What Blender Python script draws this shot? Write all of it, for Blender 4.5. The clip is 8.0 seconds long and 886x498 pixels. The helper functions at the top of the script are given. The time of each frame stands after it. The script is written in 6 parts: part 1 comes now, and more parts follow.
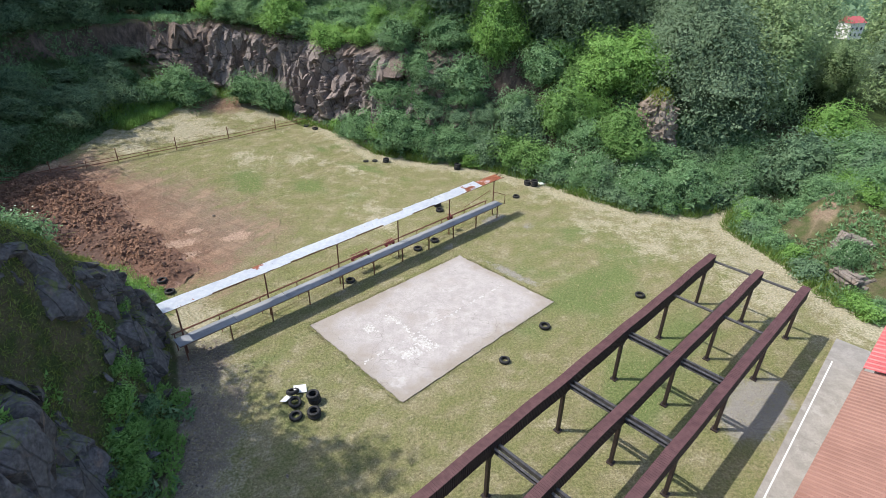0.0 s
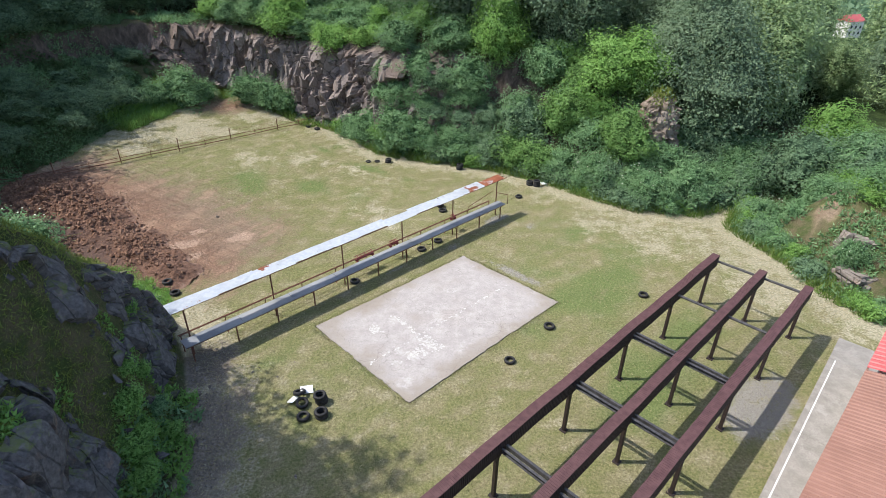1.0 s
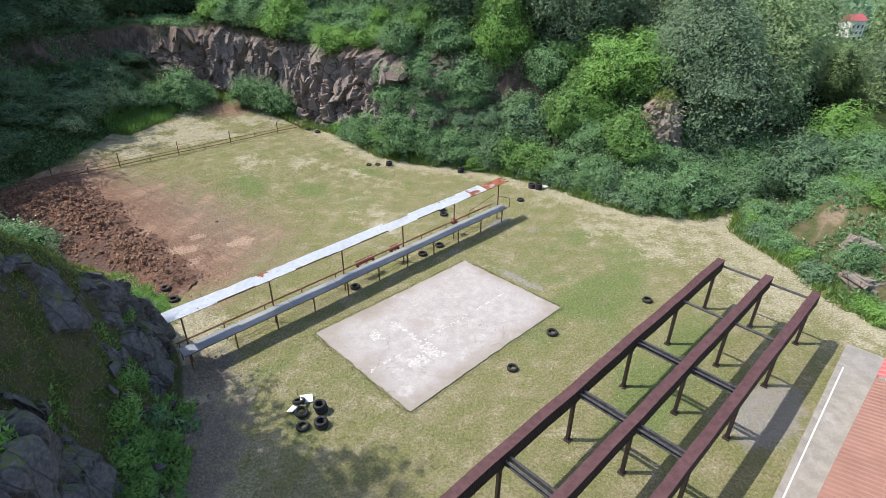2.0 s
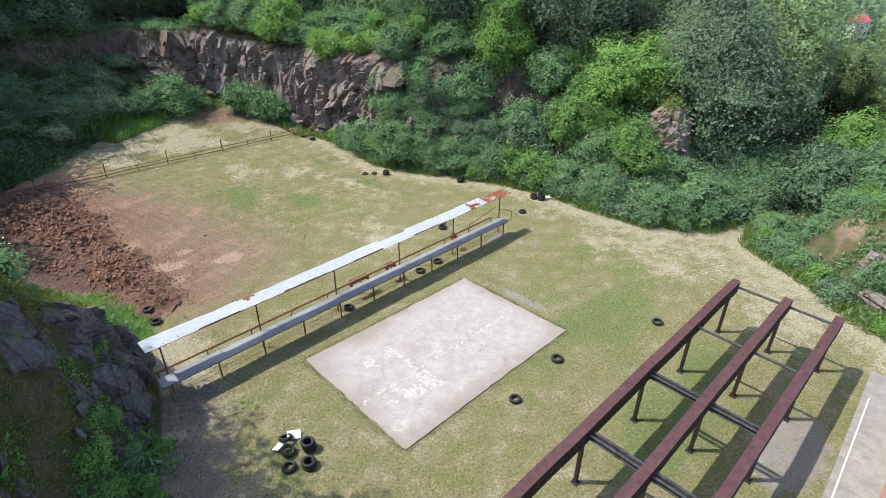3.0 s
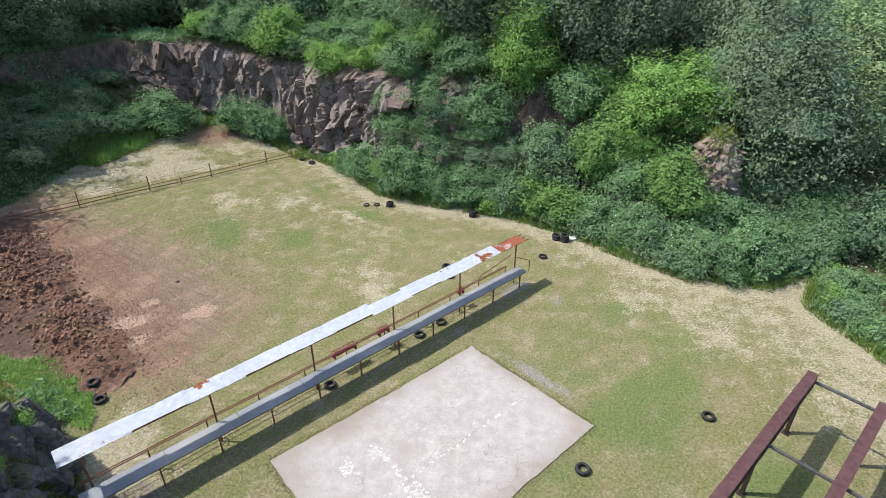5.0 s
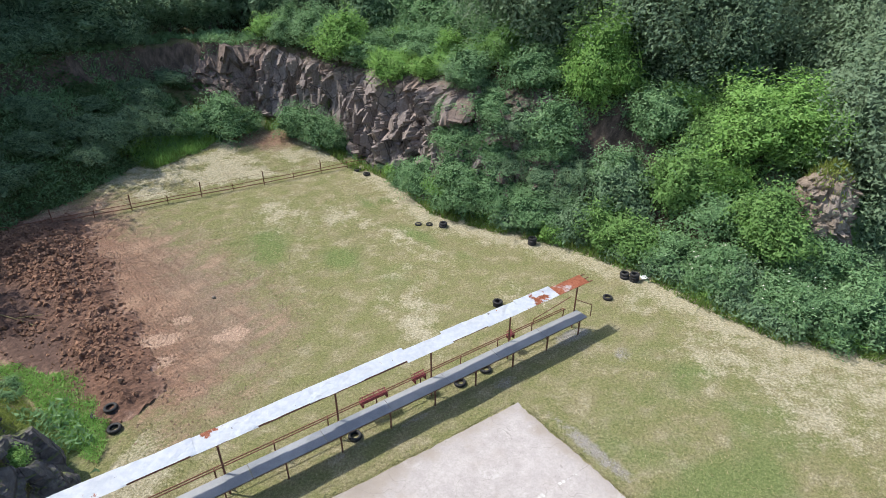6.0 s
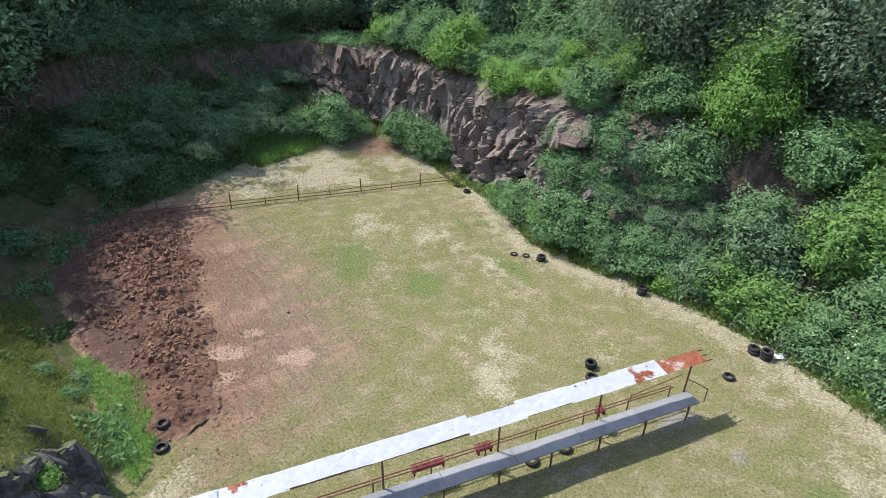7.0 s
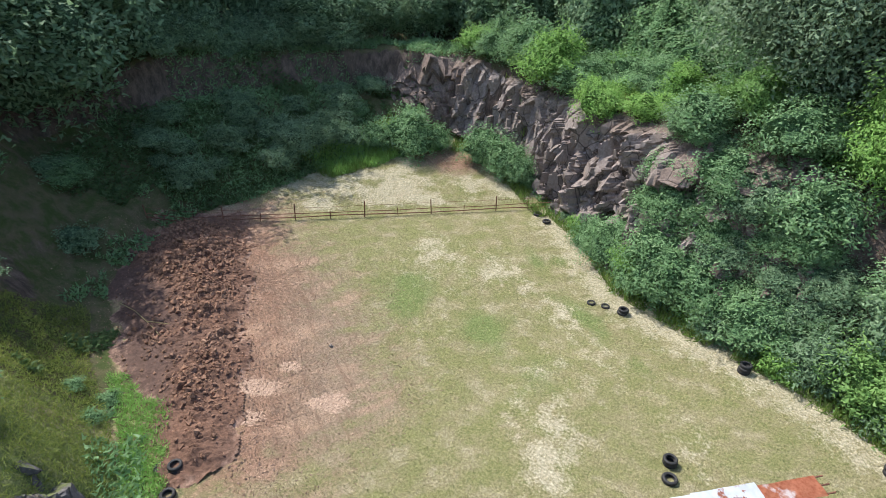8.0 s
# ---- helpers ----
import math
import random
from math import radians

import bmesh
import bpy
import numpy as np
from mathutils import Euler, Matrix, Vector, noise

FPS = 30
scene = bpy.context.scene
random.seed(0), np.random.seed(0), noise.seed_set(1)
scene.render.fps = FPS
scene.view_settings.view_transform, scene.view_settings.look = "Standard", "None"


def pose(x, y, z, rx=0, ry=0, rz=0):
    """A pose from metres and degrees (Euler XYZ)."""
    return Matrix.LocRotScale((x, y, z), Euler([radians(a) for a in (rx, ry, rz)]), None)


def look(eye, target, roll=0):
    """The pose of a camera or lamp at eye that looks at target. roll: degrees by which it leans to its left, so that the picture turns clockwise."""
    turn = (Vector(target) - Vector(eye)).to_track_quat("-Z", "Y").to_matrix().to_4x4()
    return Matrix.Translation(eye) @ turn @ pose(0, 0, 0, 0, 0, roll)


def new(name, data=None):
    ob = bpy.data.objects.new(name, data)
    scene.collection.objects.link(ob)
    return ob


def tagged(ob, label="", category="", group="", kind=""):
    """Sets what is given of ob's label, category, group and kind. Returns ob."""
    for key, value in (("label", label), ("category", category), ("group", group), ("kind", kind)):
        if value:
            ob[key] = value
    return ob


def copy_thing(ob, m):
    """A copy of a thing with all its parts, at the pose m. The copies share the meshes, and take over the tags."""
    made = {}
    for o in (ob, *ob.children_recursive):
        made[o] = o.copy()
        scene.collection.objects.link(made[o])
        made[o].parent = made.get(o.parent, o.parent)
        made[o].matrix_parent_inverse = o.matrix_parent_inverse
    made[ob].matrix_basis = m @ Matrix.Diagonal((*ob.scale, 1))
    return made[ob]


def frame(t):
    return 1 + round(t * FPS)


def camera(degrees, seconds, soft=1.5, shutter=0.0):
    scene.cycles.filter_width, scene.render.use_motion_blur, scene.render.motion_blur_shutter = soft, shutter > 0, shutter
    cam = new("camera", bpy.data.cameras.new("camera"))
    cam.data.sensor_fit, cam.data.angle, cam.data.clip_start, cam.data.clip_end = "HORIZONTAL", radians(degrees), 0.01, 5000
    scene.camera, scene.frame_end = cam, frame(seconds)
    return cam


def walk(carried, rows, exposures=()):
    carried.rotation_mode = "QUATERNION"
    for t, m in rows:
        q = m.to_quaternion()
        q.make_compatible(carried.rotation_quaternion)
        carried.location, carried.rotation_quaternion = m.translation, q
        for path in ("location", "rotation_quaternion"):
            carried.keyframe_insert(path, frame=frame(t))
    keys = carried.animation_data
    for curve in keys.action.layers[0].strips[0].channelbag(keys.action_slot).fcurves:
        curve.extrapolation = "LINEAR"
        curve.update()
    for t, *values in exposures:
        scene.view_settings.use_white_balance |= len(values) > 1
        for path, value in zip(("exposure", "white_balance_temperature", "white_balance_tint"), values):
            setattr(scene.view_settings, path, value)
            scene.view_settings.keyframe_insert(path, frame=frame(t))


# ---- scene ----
cam = camera(77.5, 8.0, soft=0.6)
PATH = [
    (0, (0.173, -0.704, 16.149), (0.162, 1.032, 15.155), 0.8),
    (0.5, (0.037, -0.731, 16.205), (0.031, 1.004, 15.21), 0.8),
    (1, (-0.092, -0.759, 16.271), (-0.1, 0.975, 15.274), 0.7),
    (2.5, (-0.088, 0.348, 16.313), (-0.102, 2.083, 15.319), 0.4),
    (3, (-0.014, 1.441, 16.321), (-0.028, 3.177, 15.327), 0.4),
    (3.5, (0.154, 2.612, 16.302), (0.132, 4.348, 15.311), 0.2),
    (4, (0.315, 4.007, 16.293), (0.286, 5.745, 15.304), 0.1),
    (5.5, (0.783, 8.507, 16.313), (0.611, 10.24, 15.329), 0.3),
    (6, (0.898, 10.151, 16.222), (0.586, 11.867, 15.243), 0.3),
    (6.5, (0.867, 11.808, 16.182), (0.375, 13.483, 15.206), 0.5),
    (7, (0.789, 13.694, 16.187), (0.107, 15.301, 15.211), 0.7),
    (7.5, (0.502, 15.424, 16.173), (-0.33, 16.961, 15.201), 1.0),
    (8, (0.1, 17.439, 16.153), (-0.86, 18.902, 15.183), 1.1),
]
walk(cam, [(t, look(eye, target, roll)) for t, eye, target, roll in PATH], exposures=[(0, 0.67), (2.5, 0.73), (4, 0.76), (5.5, 0.69), (6.5, 0.70), (8, 0.93)])

# ---- world and sun ----
world = bpy.data.worlds.new("sky")
scene.world = world
world.use_nodes = True
wn = world.node_tree.nodes
sky = wn.new("ShaderNodeTexSky")
sky.sky_type = "NISHITA"
sky.sun_disc = False
sky.sun_elevation = radians(57)
sky.sun_rotation = radians(270)
sky.air_density, sky.dust_density = 1.0, 1.5
wn["Background"].inputs["Strength"].default_value = 0.185
world.node_tree.links.new(sky.outputs[0], wn["Background"].inputs["Color"])
sun_data = bpy.data.lights.new("sun", "SUN")
sun_data.energy, sun_data.angle, sun_data.color = 3.9, radians(0.53), (1.0, 0.965, 0.90)
sun = new("sun", sun_data)
sun.matrix_world = look((-20, 0, 30.8), (0, 0, 0))

rng = np.random.default_rng(7)


# ---- materials ----
class Nodes:
    """A short way to wire a node material."""

    def __init__(self, name, rough=0.8, metal=0.0):
        self.mat = bpy.data.materials.new(name)
        self.mat.use_nodes = True
        self.tree = self.mat.node_tree
        self.bsdf = self.tree.nodes["Principled BSDF"]
        self.bsdf.inputs["Roughness"].default_value = rough
        self.bsdf.inputs["Metallic"].default_value = metal
        self.bsdf.inputs["Specular IOR Level"].default_value = 0.3

    def node(self, kind, **values):
        n = self.tree.nodes.new(kind)
        for key, v in values.items():
            n.inputs[key.replace("_", " ")].default_value = v
        return n

    def link(self, a, b):
        self.tree.links.new(a, b)

    def coords(self):
        return self.node("ShaderNodeNewGeometry").outputs["Position"]

    def local(self):
        return self.node("ShaderNodeTexCoord").outputs["Object"]

    def noise(self, scale, detail=4, rough=0.6, at=None, stretch=None):
        n = self.node("ShaderNodeTexNoise", Scale=scale, Detail=detail, Roughness=rough)
        where = at or self.coords()
        if stretch:
            m = self.node("ShaderNodeMapping")
            m.inputs["Scale"].default_value = stretch
            self.link(where, m.inputs[0])
            where = m.outputs[0]
        self.link(where, n.inputs["Vector"])
        return n.outputs["Fac"]

    def ramp(self, fac, stops):
        r = self.node("ShaderNodeValToRGB")
        els = r.color_ramp.elements
        while len(els) < len(stops):
            els.new(0.5)
        for e, (p, c) in zip(els, stops):
            e.position, e.color = p, (*c, 1) if len(c) == 3 else c
        self.link(fac, r.inputs[0])
        return r.outputs[0]

    def step(self, fac, a, b):
        m = self.node("ShaderNodeMapRange")
        m.interpolation_type = "SMOOTHSTEP"
        m.inputs["From Min"].default_value, m.inputs["From Max"].default_value = a, b
        self.link(fac, m.inputs["Value"])
        return m.outputs[0]

    def mix(self, fac, a, b, kind="MIX"):
        m = self.tree.nodes.new("ShaderNodeMix")
        m.data_type, m.blend_type = "RGBA", kind
        for k, v in ((0, fac), (6, a), (7, b)):
            if isinstance(v, (int, float)):
                m.inputs[k].default_value = v
            elif isinstance(v, tuple):
                m.inputs[k].default_value = (*v, 1)
            else:
                self.link(v, m.inputs[k])
        return m.outputs[2]

    def math(self, op, a, b=0.0):
        m = self.node("ShaderNodeMath")
        m.operation = op
        for k, v in ((0, a), (1, b)):
            if isinstance(v, (int, float)):
                m.inputs[k].default_value = v
            else:
                self.link(v, m.inputs[k])
        return m.outputs[0]

    def attr(self, name):
        n = self.node("ShaderNodeAttribute")
        n.attribute_name = name
        return n.outputs["Fac"]

    def island(self):
        return self.node("ShaderNodeNewGeometry").outputs["Random Per Island"]

    def chance(self):
        return self.node("ShaderNodeObjectInfo").outputs["Random"]

    def color(self, c):
        if isinstance(c, tuple):
            self.bsdf.inputs["Base Color"].default_value = (*c, 1)
        else:
            self.link(c, self.bsdf.inputs["Base Color"])
        return self

    def bump(self, height, strength=0.5, distance=0.02):
        b = self.node("ShaderNodeBump", Strength=strength, Distance=distance)
        self.link(height, b.inputs["Height"])
        self.link(b.outputs[0], self.bsdf.inputs["Normal"])
        return self

    def rough(self, r):
        self.link(r, self.bsdf.inputs["Roughness"])
        return self


def turf_colour(m, fine, mid, wide, lush_at, dry_at):
    """Mown grass: greens and straw in patches and mowing streaks."""
    turned = m.node("ShaderNodeMapping")
    turned.inputs["Rotation"].default_value = (0, 0, radians(-38))
    m.link(m.coords(), turned.inputs[0])
    streak = m.noise(1.0, 5, 0.65, at=turned.outputs[0], stretch=(0.75, 1.0, 1))
    green = m.mix(m.step(fine, 0.3, 0.7), (0.116, 0.127, 0.048), (0.246, 0.238, 0.108))
    lush = m.mix(m.step(fine, 0.3, 0.7), (0.090, 0.122, 0.039), (0.194, 0.228, 0.090))
    straw = m.mix(m.step(fine, 0.3, 0.72), (0.225, 0.203, 0.128), (0.52, 0.47, 0.345))
    olive = m.mix(m.step(fine, 0.3, 0.7), (0.154, 0.138, 0.072), (0.312, 0.274, 0.160))
    grass = m.mix(m.step(streak, 0.36, 0.66), green, olive)
    grass = m.mix(m.math("MULTIPLY", m.step(m.math("ADD", m.math("MULTIPLY", streak, 0.5), m.math("MULTIPLY", mid, 0.5)), 0.50, 0.68), 0.6), grass, straw)
    lushness = m.step(m.math("ADD", lush_at, m.math("MULTIPLY", m.math("SUBTRACT", wide, 0.5), 1.5)), 0.2, 0.85)
    grass = m.mix(lushness, grass, lush)
    edge = m.math("ADD", m.math("MULTIPLY", m.math("SUBTRACT", mid, 0.5), 1.5), m.math("MULTIPLY", m.math("SUBTRACT", fine, 0.5), 0.9))
    return m.mix(m.step(m.math("ADD", dry_at, edge), 0.3, 0.8), grass, straw)


def turf_material():
    """Tufts that take the colour of the sward round them."""
    m = Nodes("turf_tufts", 0.7)
    fine, mid, wide = m.noise(9, 6, 0.7), m.noise(1.3, 6, 0.65), m.noise(0.28, 4, 0.6)
    col = turf_colour(m, fine, mid, wide, m.attr("lush"), m.attr("dry"))
    col = m.mix(m.math("MULTIPLY", m.island(), 0.5), col, (0.27, 0.27, 0.12))
    m.color(col)
    return m.mat


def ground_material():
    m = Nodes("ground", 0.95)
    m.bsdf.inputs["Specular IOR Level"].default_value = 0.1
    fine, grain, mid, wide = m.noise(9, 6, 0.7), m.noise(38, 4, 0.75), m.noise(1.3, 6, 0.65), m.noise(0.28, 4, 0.6)
    col = turf_colour(m, fine, mid, wide, m.attr("lush"), m.attr("dry"))
    edge = m.math("ADD", m.math("MULTIPLY", m.math("SUBTRACT", mid, 0.5), 1.3), m.math("MULTIPLY", m.math("SUBTRACT", fine, 0.5), 0.8))
    earth = m.mix(m.step(fine, 0.3, 0.7), (0.128, 0.093, 0.066), (0.275, 0.205, 0.150))
    earth = m.mix(m.step(mid, 0.48, 0.85), earth, (0.225, 0.195, 0.120))
    ruddy = m.mix(m.step(fine, 0.3, 0.7), (0.125, 0.070, 0.047), (0.31, 0.192, 0.135))
    earth = m.mix(m.step(m.math("ADD", m.attr("ruddy"), m.math("MULTIPLY", edge, 0.5)), 0.3, 0.8), earth, ruddy)
    pushed = m.node("ShaderNodeMapping")
    pushed.inputs["Rotation"].default_value = (0, 0, radians(-62))
    m.link(m.coords(), pushed.inputs[0])
    drag = m.noise(1.0, 5, 0.62, at=pushed.outputs[0], stretch=(0.35, 0.9, 1))
    tread = m.noise(1.0, 3, 0.5, at=pushed.outputs[0], stretch=(4.2, 0.45, 1))
    earth = m.mix(m.math("MULTIPLY", m.step(drag, 0.46, 0.66), 0.4), earth, (0.42, 0.285, 0.200))
    earth = m.mix(m.math("MULTIPLY", m.step(tread, 0.52, 0.34), 0.5), earth, (0.15, 0.095, 0.068))
    earth = m.mix(m.math("MULTIPLY", m.step(m.math("ADD", m.attr("pale"), m.math("MULTIPLY", edge, 0.9)), 0.35, 0.7), 0.75), earth, m.mix(m.step(fine, 0.3, 0.7), (0.27, 0.180, 0.130), (0.52, 0.375, 0.285)))
    scraped = m.math("ADD", m.attr("dirt"), m.math("ADD", m.math("MULTIPLY", edge, 0.8), m.math("MULTIPLY", m.math("SUBTRACT", drag, 0.5), 1.3)))
    col = m.mix(m.step(scraped, 0.12, 0.85), col, earth)
    gravel = m.mix(m.step(grain, 0.35, 0.65), (0.17, 0.155, 0.135), (0.36, 0.335, 0.30))
    col = m.mix(m.step(m.math("ADD", m.attr("gravel"), m.math("MULTIPLY", edge, 0.6)), 0.35, 0.7), col, gravel)
    path = m.mix(m.step(fine, 0.3, 0.7), (0.105, 0.086, 0.068), (0.245, 0.210, 0.175))
    col = m.mix(m.step(m.math("ADD", m.attr("path"), m.math("MULTIPLY", edge, 1.1)), 0.30, 0.75), col, path)
    wild = m.mix(m.step(mid, 0.35, 0.65), (0.055, 0.075, 0.024), (0.12, 0.10, 0.06))
    col = m.mix(m.step(m.math("ADD", m.attr("wild"), m.math("MULTIPLY", edge, 0.5)), 0.3, 0.6), col, wild)
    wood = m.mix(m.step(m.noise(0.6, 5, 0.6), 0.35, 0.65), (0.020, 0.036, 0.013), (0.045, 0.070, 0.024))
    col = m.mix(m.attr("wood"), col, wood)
    scarp = m.mix(m.step(m.noise(2.2, 6, 0.7, stretch=(1, 1, 0.35)), 0.35, 0.7), (0.060, 0.046, 0.038), (0.165, 0.122, 0.098))
    col = m.mix(m.step(m.math("ADD", m.attr("scarp"), m.math("MULTIPLY", edge, 0.6)), 0.35, 0.7), col, scarp)
    speck = m.node("ShaderNodeMapRange")
    speck.inputs["From Min"].default_value, speck.inputs["From Max"].default_value = 0.28, 0.72
    speck.inputs["To Min"].default_value, speck.inputs["To Max"].default_value = 0.45, 1.5
    m.link(m.math("ADD", m.math("MULTIPLY", m.noise(19, 3, 0.75), 0.6), m.math("MULTIPLY", grain, 0.4)), speck.inputs["Value"])
    col = m.mix(1.0, col, speck.outputs[0], "MULTIPLY")
    flecks = m.step(m.noise(55, 2, 0.5), 0.66, 0.74)
    col = m.mix(m.math("MULTIPLY", flecks, 0.45), col, (0.46, 0.42, 0.29))
    pits = m.step(m.noise(30, 3, 0.6), 0.42, 0.28)
    col = m.mix(m.math("MULTIPLY", pits, 0.28), col, (0.05, 0.05, 0.025))
    m.color(col)
    m.bump(m.math("ADD", m.math("MULTIPLY", fine, 1.0), m.math("MULTIPLY", grain, 0.5)), 0.85, 0.09)
    return m.mat


def soil_material(name, dark, light):
    m = Nodes(name, 0.95)
    fine, mid = m.noise(7, 7, 0.72), m.noise(0.8, 5, 0.6)
    col = m.mix(m.step(fine, 0.3, 0.7), dark, light)
    col = m.mix(m.math("MULTIPLY", m.step(mid, 0.45, 0.7), 0.5), col, tuple(1.15 * v for v in light))
    col = m.mix(m.math("MULTIPLY", m.step(m.noise(0.5, 4, 0.6), 0.5, 0.68), 0.5), col, tuple(v * k for v, k in zip(light, (0.85, 0.95, 1.05))))
    col = m.mix(m.math("MULTIPLY", m.island(), 0.45), col, dark)
    col = m.mix(m.math("MULTIPLY", m.attr("damp"), 0.8), col, m.mix(m.step(fine, 0.3, 0.7), (0.044, 0.027, 0.022), (0.105, 0.065, 0.053)))
    worn = m.step(m.math("ADD", m.attr("rim"), m.math("MULTIPLY", m.math("SUBTRACT", m.noise(2.2, 6, 0.7), 0.5), 1.4)), 0.4, 0.9)
    col = m.mix(worn, col, m.mix(m.step(fine, 0.3, 0.7), (0.180, 0.112, 0.080), (0.41, 0.272, 0.205)))
    m.color(col).bump(m.noise(16, 5, 0.7), 0.8, 0.06)
    return m.mat


def rock_material(name, dark, light, moss=0.0, joints=0.75):
    m = Nodes(name, 0.85)
    fine, mid = m.noise(6, 8, 0.7), m.noise(0.9, 5, 0.65)
    col = m.mix(m.step(fine, 0.3, 0.75), dark, light)
    col = m.mix(m.math("MULTIPLY", m.step(mid, 0.42, 0.7), 0.6), col, tuple(0.55 * a + 0.45 * b for a, b in zip(dark, light)))
    col = m.mix(m.math("MULTIPLY", m.island(), 0.35), col, light)
    cells = m.node("ShaderNodeTexVoronoi", Scale=0.55)
    cells.feature = "DISTANCE_TO_EDGE"
    bent = m.node("ShaderNodeMapping")
    bent.inputs["Rotation"].default_value = (0.5, 0.35, 0.3)
    bent.inputs["Scale"].default_value = (1.0, 2.4, 1.0)
    wobble = m.node("ShaderNodeTexNoise", Scale=1.4, Detail=4)
    m.link(m.coords(), wobble.inputs["Vector"])
    m.link(m.mix(0.16, m.coords(), wobble.outputs["Color"], "ADD"), bent.inputs[0])
    m.link(bent.outputs[0], cells.inputs["Vector"])
    joint = m.step(cells.outputs["Distance"], 0.035, 0.0)
    col = m.mix(m.math("MULTIPLY", joint, joints), col, tuple(0.35 * v for v in dark))
    clay = m.mix(m.step(m.noise(7, 7, 0.75), 0.3, 0.7), (0.085, 0.063, 0.052), (0.205, 0.155, 0.130))
    col = m.mix(m.step(m.math("ADD", m.attr("earthy"), m.math("MULTIPLY", m.math("SUBTRACT", m.noise(1.6, 6, 0.7), 0.5), 1.2)), 0.4, 0.8), col, clay)
    rust = m.step(m.noise(1.7, 4, 0.6), 0.58, 0.72)
    col = m.mix(m.math("MULTIPLY", rust, 0.45), col, (0.23, 0.15, 0.11))
    if moss:
        up = m.node("ShaderNodeSeparateXYZ")
        m.link(m.node("ShaderNodeNewGeometry").outputs["Normal"], up.inputs[0])
        grown = m.math("MULTIPLY", m.step(m.math("ADD", m.math("MULTIPLY", up.outputs[2], 0.6), m.math("MULTIPLY", m.math("SUBTRACT", m.noise(2.5, 7, 0.75), 0.5), 2.2)), 0.35, 0.75), moss)
        col = m.mix(grown, col, m.mix(fine, (0.05, 0.075, 0.02), (0.14, 0.15, 0.045)))
    m.color(col).bump(m.math("SUBTRACT", m.noise(9, 8, 0.7), joint), 0.7, 0.05)
    return m.mat


def leaf_material(name, dark, light, tip, shine=0.62):
    m = Nodes(name, shine)
    m.bsdf.inputs["Specular IOR Level"].default_value = 0.2
    r = m.island()
    col = m.ramp(r, [(0.0, dark), (0.65, light), (1.0, tip)])
    col = m.mix(m.math("MULTIPLY", m.chance(), 0.4), col, dark)
    patch = m.step(m.noise(0.9, 2, 0.5), 0.4, 0.65)
    col = m.mix(m.math("MULTIPLY", patch, 0.35), col, light)
    m.color(col)
    thin = m.node("ShaderNodeBsdfTranslucent")
    m.link(m.mix(0.5, col, light), thin.inputs["Color"])
    both = m.node("ShaderNodeMixShader", Fac=0.42)
    m.link(m.bsdf.outputs[0], both.inputs[1])
    m.link(thin.outputs[0], both.inputs[2])
    m.link(both.outputs[0], m.tree.nodes["Material Output"].inputs[0])
    return m.mat


def plain(name, a, b, rough=0.7, metal=0.0, scale=6.0, bump=0.3, spread=0.02, at_object=False):
    m = Nodes(name, rough, metal)
    where = m.local() if at_object else None
    n = m.noise(scale, 6, 0.65, at=where)
    m.color(m.mix(m.step(n, 0.3, 0.7), a, b))
    m.bump(m.noise(scale * 4, 5, 0.7, at=where), bump, spread)
    return m.mat


def inner_shade_material(name, dark, light):
    """Leaves and twigs deep in a crown: the outer leaf colours, darkened as if shaded."""
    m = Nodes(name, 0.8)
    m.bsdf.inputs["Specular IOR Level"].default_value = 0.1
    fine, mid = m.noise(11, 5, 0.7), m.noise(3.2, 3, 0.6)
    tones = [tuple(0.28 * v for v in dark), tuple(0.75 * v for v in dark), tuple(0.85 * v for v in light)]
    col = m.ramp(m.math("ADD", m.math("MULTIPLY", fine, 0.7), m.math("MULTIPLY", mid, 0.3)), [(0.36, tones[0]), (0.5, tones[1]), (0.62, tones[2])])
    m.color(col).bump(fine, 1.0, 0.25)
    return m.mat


def concrete_material(name, dark, light, chalk):
    m = Nodes(name, 0.9)
    fine, mid, wide = m.noise(14, 6, 0.7), m.noise(1.6, 6, 0.7), m.noise(0.45, 3, 0.6)
    col = m.mix(m.step(mid, 0.3, 0.7), dark, light)
    col = m.mix(m.math("MULTIPLY", m.step(fine, 0.4, 0.7), 0.35), col, tuple(0.6 * v for v in dark))
    col = m.mix(m.math("MULTIPLY", m.step(m.noise(0.75, 7, 0.72), 0.56, 0.61), chalk), col, (0.62, 0.60, 0.58))
    col = m.mix(m.math("MULTIPLY", m.step(wide, 0.55, 0.75), 0.3), col, (0.30, 0.26, 0.23))
    col = m.mix(m.math("MULTIPLY", m.step(m.noise(48, 2, 0.5), 0.67, 0.72), 0.6), col, (0.10, 0.09, 0.08))
    m.color(col).bump(m.noise(25, 5, 0.7), 0.4, 0.015)
    return m.mat


